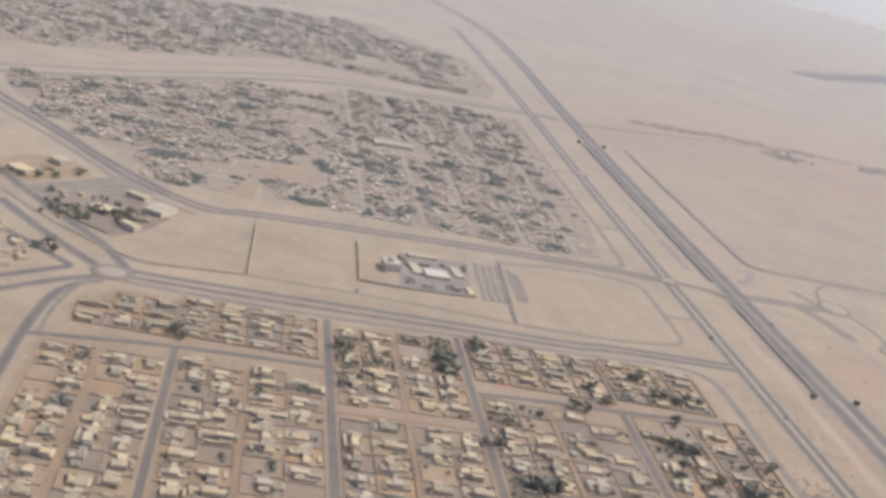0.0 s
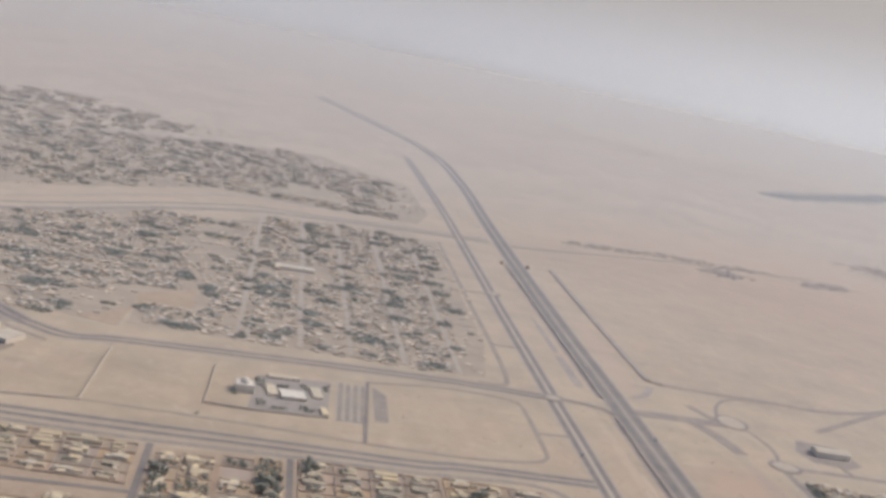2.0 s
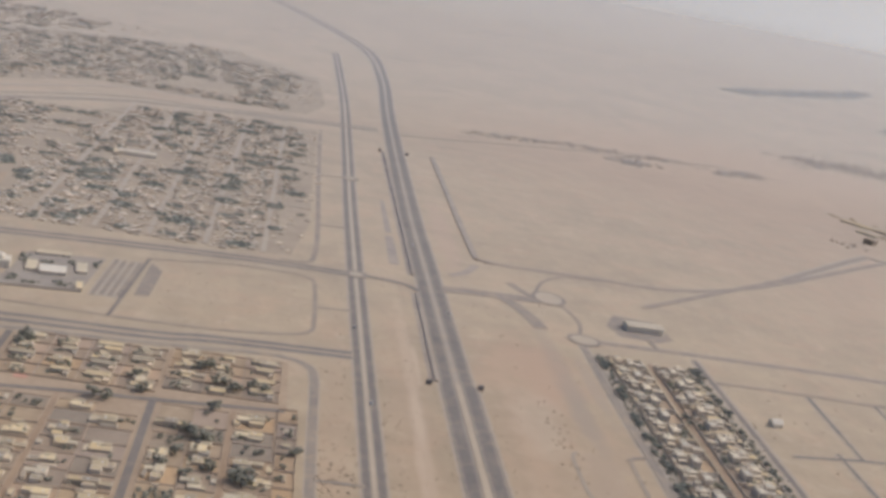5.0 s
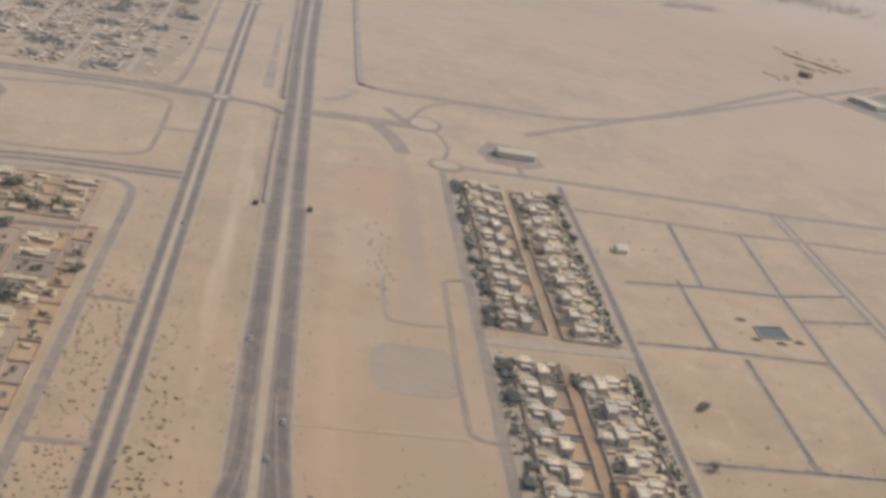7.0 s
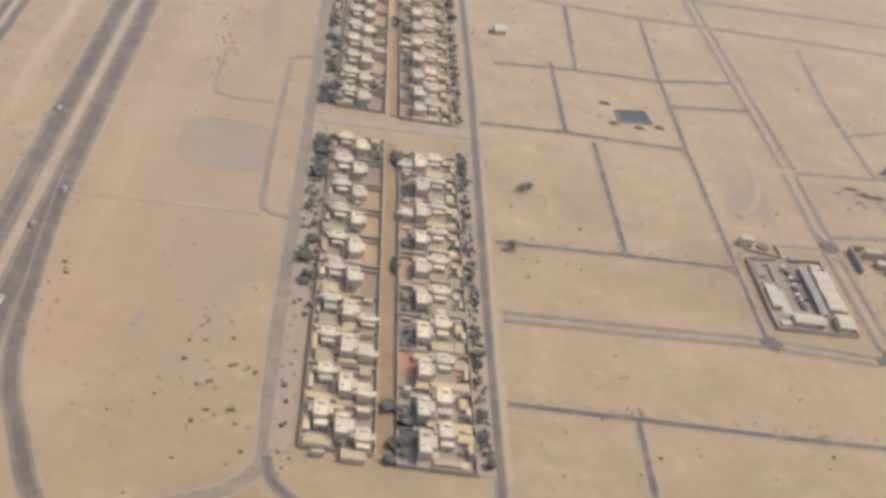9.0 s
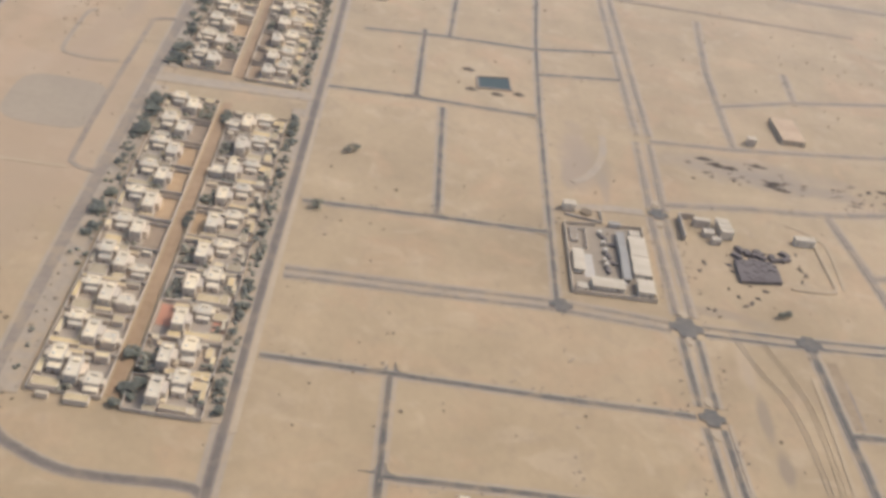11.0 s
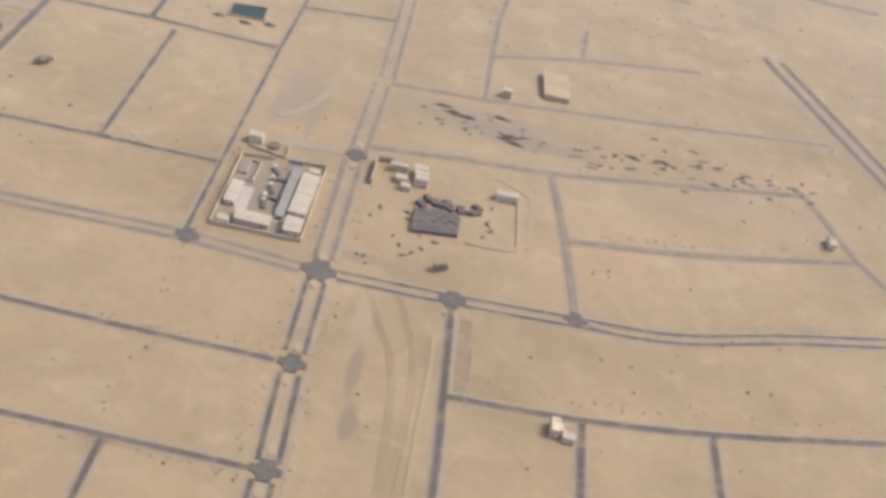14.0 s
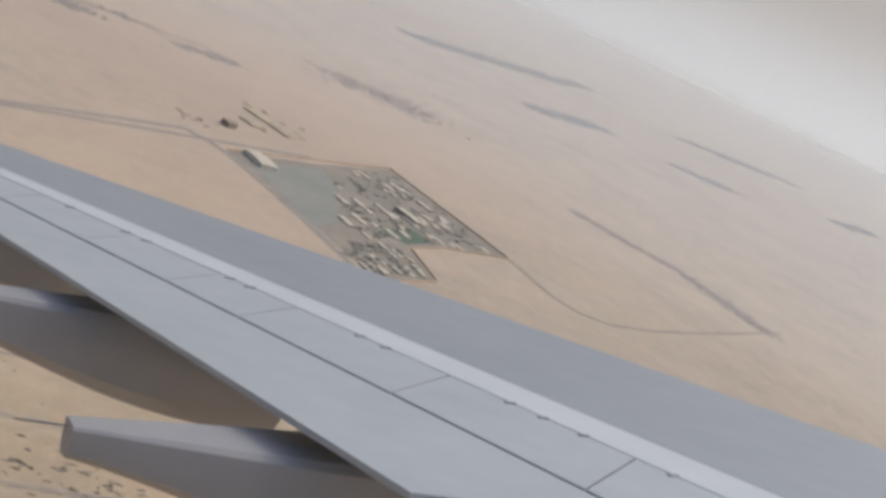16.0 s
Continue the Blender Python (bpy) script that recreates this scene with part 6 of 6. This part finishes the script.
tagged(part("desert_scrub", scrub, SCRUB), "scattered dry desert shrubs on sand", "shrubs", kind="stuff")
edge = Shape()
for (ax, ay), (bx, by) in (((366, 250), (430, 254)), ((366, 222), (459, 224)), ((393, 187), (462, 190)), ((432, 192), (432, 400)), ((366, 286), (430, 291)), ((494, 226), (600, 249)), ((520, 258), (577, 273)), ((520, 295), (597, 320)), ((515, 327), (586, 350)), ((458, 194), (457.6, 300)), ((468, 194), (466, 300))):
    for _ in range(46):
        t = sr.random()
        s = sr.uniform(0.15, 0.42)
        edge.clump(ax + (bx - ax) * t + sr.gauss(0, 0.8), ay + (by - ay) * t + sr.gauss(0, 0.8), 0.1, s, sr, 0.5)
tagged(part("roadside_debris", edge, EARTH), "small clods and debris along the plot roads", "debris", kind="stuff")

# ---- the walled camp and the far desert ----
tagged(part("camp_ground", Shape().slab([(586, 748), (640, 800), (700, 876), (768, 760), (718, 724), (694, 697), (704, 652), (668, 614)], -0.2, 0.05), CAMPSOIL), "dark worn ground of a walled camp", "ground", kind="structure")
tagged(part("camp_lawn", Shape().slab([(600, 742), (646, 798), (654, 772), (652, 690), (636, 662)], -0.2, 0.09), CAMPSCRUB), "dark patch of dry vegetation", "vegetation", kind="structure")
tagged(part("camp_lawn", Shape().slab([(676, 706), (700, 738), (712, 726), (692, 700)], -0.2, 0.09), GRASS), "green irrigated patch in the camp", "vegetation", kind="structure")
fence([(586, 749), (700, 877), (768, 760), (719, 723), (695, 696), (705, 651), (672, 616)], 0.8, "long wall round a desert camp", 0.5, LOTWALL)
road([(470, 664), (552, 752), (566, 757), (590, 738), (630, 672), (664, 607), (690, 560)], 4.0, TRACK, 0.06, verge=1.5, name="dirt_road", label="desert road beside a walled camp")
road([(360, 560), (470, 664)], 3.5, TRACK, 0.06, name="dirt_road", label="desert road over open sand")
hall("camp_shed", 606, 752, 11, 22, 2.6, "large pale shed at the corner of the camp", METALROOF, WHITE, 30, 0.6, "shed")
cr = random.Random(31)
base_block = hall("barrack", 700, 760, 5, 22, 2.4, "long pale barrack block in the camp", METALROOF, TOWNWALL, 32, 0.4, "barrack")
tagged(base_block, group="barracks")
MAIN_CAMP = [(657, 676), (652, 774), (674, 828), (700, 864), (760, 762), (712, 724), (688, 700)]
SOUTH_CAMP = [(650, 634), (656, 662), (686, 690), (698, 652), (666, 622)]


def spot(corners):
    xs, ys = [p[0] for p in corners], [p[1] for p in corners]
    while True:
        x, y = cr.uniform(min(xs), max(xs)), cr.uniform(min(ys), max(ys))
        if inside(x, y, corners):
            return x, y


for corners, count, size in ((MAIN_CAMP, 40, 0.9), (SOUTH_CAMP, 18, 0.6)):
    for k in range(count):
        x, y = spot(corners)
        copy_thing(base_block, pose(x, y, 0, 0, 0, 32 + cr.uniform(-3, 3)) @ Matrix.Diagonal((cr.uniform(0.6, 1.0) * size, cr.uniform(0.25, 0.8) * size, cr.uniform(0.2, 0.36), 1)))
camp_trees = Shape()
for corners, count in ((MAIN_CAMP, 170), (SOUTH_CAMP, 90)):
    for _ in range(count):
        x, y = spot(corners)
        s = cr.uniform(1.0, 2.2)
        for _ in range(4):
            camp_trees.clump(x + cr.gauss(0, 0.7) * s, y + cr.gauss(0, 0.7) * s, 0.2 * s, 0.5 * s, cr, 0.4)
tagged(part("camp_trees", camp_trees, CAMPLEAF), "dusty trees among the camp blocks", "trees", kind="stuff")
hall("far_shed", 604, 872, 7, 26, 0.8, "pale far shed beyond the camp", TOWNROOF, TOWNWALL, 40, 0.4, "shed")
hall("far_shed", 618, 856, 7, 26, 0.8, "pale far shed beyond the camp", TOWNROOF, TOWNWALL, 40, 0.4, "shed")
hall("far_shed", 598, 842, 6, 16, 0.8, "pale far shed beyond the camp", TOWNROOF, TOWNWALL, 40, 0.4, "shed")
hall("tower_block", 585, 809, 7, 7, 3.5, "dark tower-like block beyond the camp", TOWNROOF, EARTH, 40)
for k in range(14):
    heap(cr.uniform(590, 640), cr.uniform(835, 900), cr.uniform(2.5, 5.0), cr.uniform(0.8, 1.6), 600 + k, "sand_mound", "pale mound of heaped sand beyond the camp", PALESAND, 6, cr.uniform(1.0, 2.0), cr.uniform(0, 3))
for k in range(10):
    heap(cr.uniform(552, 572), cr.uniform(783, 800), cr.uniform(1.2, 2.4), cr.uniform(0.6, 1.2), 640 + k, "earth_mound", "dark heap of earth beside a desert road", EARTH, 6, cr.uniform(1.0, 1.6), cr.uniform(0, 3))
road([(768, 760), (823, 702), (1015, 866)], 2.5, TRACK, 0.05, name="dirt_road", label="thin far desert track")
belt, dry_belt = Shape(), Shape()
br = random.Random(61)
for (ax, ay), (bx, by), wide, n in (((878, 1001), (953, 939), 5, 90), ((953, 939), (998, 850), 7, 120), ((667, 1173), (762, 1175), 26, 160), ((540, 1010), (580, 1029), 7, 60), ((450, 985), (470, 993), 8, 60), ((818, 1824), (990, 1990), 16, 200), ((990, 1990), (1150, 2170), 18, 200), ((1150, 2170), (1242, 2300), 14, 90), ((968, 1597), (1109, 1710), 14, 170), ((1362, 2084), (1646, 2192), 18, 220), ((1199, 1642), (1298, 1650), 12, 110), ((1566, 1839), (1681, 1919), 10, 110), ((325, 1000), (423, 1026), 9, 50), ((423, 1026), (520, 1030), 8, 36)):
    soil = belt if ay > 1500 else dry_belt
    for _ in range(n * 3):
        t = br.random()
        s = br.uniform(0.9, 3.0) * (1.7 if ay > 1500 else 1.0)
        soil.clump(ax + (bx - ax) * t + br.gauss(0, wide * 0.8), ay + (by - ay) * t + br.gauss(0, wide * 0.8), 0.1, s, br, 0.18)
tagged(part("far_scrub", dry_belt, DRYBELT), "brown belts of dry desert scrub", "shrubs", kind="stuff")
tagged(part("far_scrub", belt, BELT), "grey belts of far desert scrub", "shrubs", kind="stuff")

# haze stand-in: added thin sheets that take the daylight, clear at the ground and thicker towards the horizon
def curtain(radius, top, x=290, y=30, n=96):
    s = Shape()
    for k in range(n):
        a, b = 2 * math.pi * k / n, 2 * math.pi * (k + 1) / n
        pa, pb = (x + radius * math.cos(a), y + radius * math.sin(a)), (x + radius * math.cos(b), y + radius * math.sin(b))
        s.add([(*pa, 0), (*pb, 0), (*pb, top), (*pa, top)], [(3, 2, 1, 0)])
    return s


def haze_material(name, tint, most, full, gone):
    """Sheet that imitates haze: it scatters light both ways, thickens up to the height full and thins out to the height
    gone.
    """
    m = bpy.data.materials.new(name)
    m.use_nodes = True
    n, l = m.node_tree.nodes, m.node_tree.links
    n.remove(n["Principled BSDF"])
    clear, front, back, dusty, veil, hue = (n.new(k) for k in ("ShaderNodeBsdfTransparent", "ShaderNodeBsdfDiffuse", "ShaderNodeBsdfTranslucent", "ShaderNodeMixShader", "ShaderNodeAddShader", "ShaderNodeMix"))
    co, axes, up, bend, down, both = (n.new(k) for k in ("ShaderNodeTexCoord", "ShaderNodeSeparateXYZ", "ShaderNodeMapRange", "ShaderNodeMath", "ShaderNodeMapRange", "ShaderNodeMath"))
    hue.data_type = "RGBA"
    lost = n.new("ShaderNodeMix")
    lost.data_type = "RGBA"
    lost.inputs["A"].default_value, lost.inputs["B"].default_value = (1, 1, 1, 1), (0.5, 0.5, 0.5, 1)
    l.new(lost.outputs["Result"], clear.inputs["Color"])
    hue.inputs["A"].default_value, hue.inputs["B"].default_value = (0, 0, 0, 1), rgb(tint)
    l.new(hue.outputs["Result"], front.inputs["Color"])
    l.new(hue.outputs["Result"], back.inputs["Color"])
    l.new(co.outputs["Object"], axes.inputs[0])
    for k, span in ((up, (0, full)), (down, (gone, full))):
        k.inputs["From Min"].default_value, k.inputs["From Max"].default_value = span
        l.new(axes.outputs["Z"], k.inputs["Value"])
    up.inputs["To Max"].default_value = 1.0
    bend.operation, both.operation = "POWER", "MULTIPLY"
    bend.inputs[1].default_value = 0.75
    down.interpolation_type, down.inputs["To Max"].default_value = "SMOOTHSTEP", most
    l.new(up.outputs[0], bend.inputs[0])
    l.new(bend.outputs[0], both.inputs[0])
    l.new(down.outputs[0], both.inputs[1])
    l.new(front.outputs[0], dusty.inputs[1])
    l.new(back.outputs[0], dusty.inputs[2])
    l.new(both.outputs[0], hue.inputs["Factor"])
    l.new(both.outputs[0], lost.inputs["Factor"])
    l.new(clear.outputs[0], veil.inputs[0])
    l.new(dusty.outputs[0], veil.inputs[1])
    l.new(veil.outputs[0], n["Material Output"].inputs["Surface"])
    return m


tagged(part("backdrop", curtain(960, 330), haze_material("dust_veil", HAZE, 0.29, 140, 250)), "added pale sheet standing in for distance haze", "haze", kind="structure")
tagged(part("backdrop", curtain(2300, 420), haze_material("far_dust_veil", HAZE, 0.24, 130, 300)), "added pale sheet standing in for horizon haze", "haze", kind="structure")
tagged(part("backdrop", curtain(4600, 700), haze_material("horizon_dust_veil", HAZE, 0.3, 50, 640)), "added pale sheet standing in for horizon haze", "haze", kind="structure")

# ---- the aircraft's wing beside the end of the flight path ----
wing = thing("aircraft_wing", 0, 0, label="grey airliner wing with flap fairings in flight", category="aircraft wing")
wing.matrix_world = pose(545.5, 48.6, 166.8, -12, -4, 16)
DECK = -2.2


def edge_at(line, y):
    (x0, y0), slope = line
    return x0 + slope * (y - y0)


LEAD, SLAT, STRIP, HINGE, TRAIL = ((12.17, 10.33), -0.724), ((7.91, 7.68), -0.452), ((7.0, 7.6), -0.413), ((5.53, 7.02), -0.353), ((3.81, 6.54), -0.254)


def panel(front, back, y0, y1, top, thick, gap=0.0, n=8, lean=0.0):
    """A plate between two edges of the wing; lean sets its ends square to the hinge line."""
    s = Shape()
    pts = []
    for k in range(n + 1):
        y = y0 + (y1 - y0) * k / n
        xa, xb = edge_at(front, y + lean) - gap, edge_at(back, y) + gap
        pts += [(xa, y + lean, top), (xb, y, top), (xb, y, top - thick), (xa, y + lean, top - thick)]
    faces = [(0, 1, 2, 3), (4 * n + 3, 4 * n + 2, 4 * n + 1, 4 * n)]
    for k in range(n):
        a, b = 4 * k, 4 * k + 4
        faces += [(a, b, b + 1, a + 1), (a + 1, b + 1, b + 2, a + 2), (a + 2, b + 2, b + 3, a + 3), (a + 3, b + 3, b, a)]
    return s.add(pts, faces)


part("core", panel(SLAT, HINGE, 4.6, 24.4, DECK - 0.03, 0.10), SEAL, wing, "dark gaps between the wing panels")
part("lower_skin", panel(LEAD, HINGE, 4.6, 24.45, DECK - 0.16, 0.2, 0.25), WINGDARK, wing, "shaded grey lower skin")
tip = Shape()
for z in (DECK, DECK - 0.4):
    tip.v += [(edge_at(LEAD, 24.5), 24.5, z), (edge_at(LEAD, 24.5) - 1.0, 26.4, z + 0.05), (edge_at(TRAIL, 24.5) - 0.5, 26.4, z + 0.05), (edge_at(TRAIL, 24.5), 24.5, z)]
tip.f += [(0, 1, 2, 3), (7, 6, 5, 4), (0, 4, 5, 1), (1, 5, 6, 2), (2, 6, 7, 3), (3, 7, 4, 0)]
part("wing_tip", tip, WINGTOP, wing, "rounded pale wing tip")
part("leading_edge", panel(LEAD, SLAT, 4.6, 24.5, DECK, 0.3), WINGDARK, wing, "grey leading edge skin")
part("bright_strip", panel(SLAT, STRIP, 4.6, 24.5, DECK + 0.012, 0.08, 0.01), WINGBRIGHT, wing, "bright bare-metal strip")
for y0, y1 in ((3.55, 7.11), (7.13, 9.09), (9.11, 11.14), (11.16, 12.33), (12.35, 13.91), (13.93, 15.81), (15.83, 18.61), (18.63, 23.4)):
    part("spoiler", panel(STRIP, HINGE, y0, y1, DECK + 0.01, 0.08, 0.016, 3, 1.06), WINGTOP, wing)
part("flap", panel(HINGE, TRAIL, 6.6, 24.5, DECK, 0.05, 0.015), WINGTOP, wing)
part("inboard_flap", panel(HINGE, TRAIL, 4.6, 6.5, DECK - 0.12, 0.14, 0.015, 3), WINGTOP, wing)
for y in (7.81, 8.66, 9.07, 9.43, 10.92, 11.26, 12.88, 13.2, 14.69, 15.08, 16.24):
    part("hinge_fitting", Shape().box(edge_at(STRIP, y) - 0.05, y, DECK + 0.005, 0.13, 0.035, 0.018, 0.3), WINGDARK, wing)


def fairing(y, x_tail, x_nose, deep):
    """A canoe-shaped flap-track fairing hung under the trailing edge, blunt at its tail."""
    s = Shape()
    n, m = 14, 12
    for k in range(n + 1):
        t = k / n
        x = x_tail + (x_nose - x_tail) * t
        half = 0.13 + 0.34 * math.sin(math.pi * 0.5 * min(1, t * 1.1))
        low = DECK - 0.42 - deep * (0.12 + 0.88 * math.sin(math.pi * 0.5 * min(1, t * 1.15)) ** 1.3)
        high = DECK - 0.26 + 0.12 * t
        bulge = 0.05 * math.sin(math.pi * t)
        for u, w in ((1, 0.55), (1, 0.9), (0.86, 0.985), (0.5, 1), (-0.5, 1), (-0.86, 0.985), (-1, 0.9), (-1, 0.55), (-0.9, 0.2), (-0.55, 0.02), (0.55, 0.02), (0.9, 0.2)):
            s.v.append((x, y + u * (half + bulge * (1 - w)), low + (high - low) * w))
    for k in range(n):
        for j in range(m):
            a, b = k * m + j, k * m + (j + 1) % m
            s.f.append((a, b, b + m, a + m))
    s.f += [tuple(range(m - 1, -1, -1)), tuple(range(n * m, n * m + m))]
    body = part("flap_fairing", s, FAIRING, wing, "smooth grey canoe-shaped fairing")
    for poly in body.data.polygons:
        poly.use_smooth = len(poly.vertices) == 4
    body.data.set_sharp_from_angle(angle=radians(38))
    part("static_wick", Shape().box(x_tail - 0.18, y, DECK - 0.3, 0.34, 0.007, 0.007), SEAL, body)


fairing(8.0, 2.0, 5.6, 0.62)
fairing(11.6, 1.2, 4.8, 0.75)
fairing(15.4, 0.2, 3.9, 0.65)
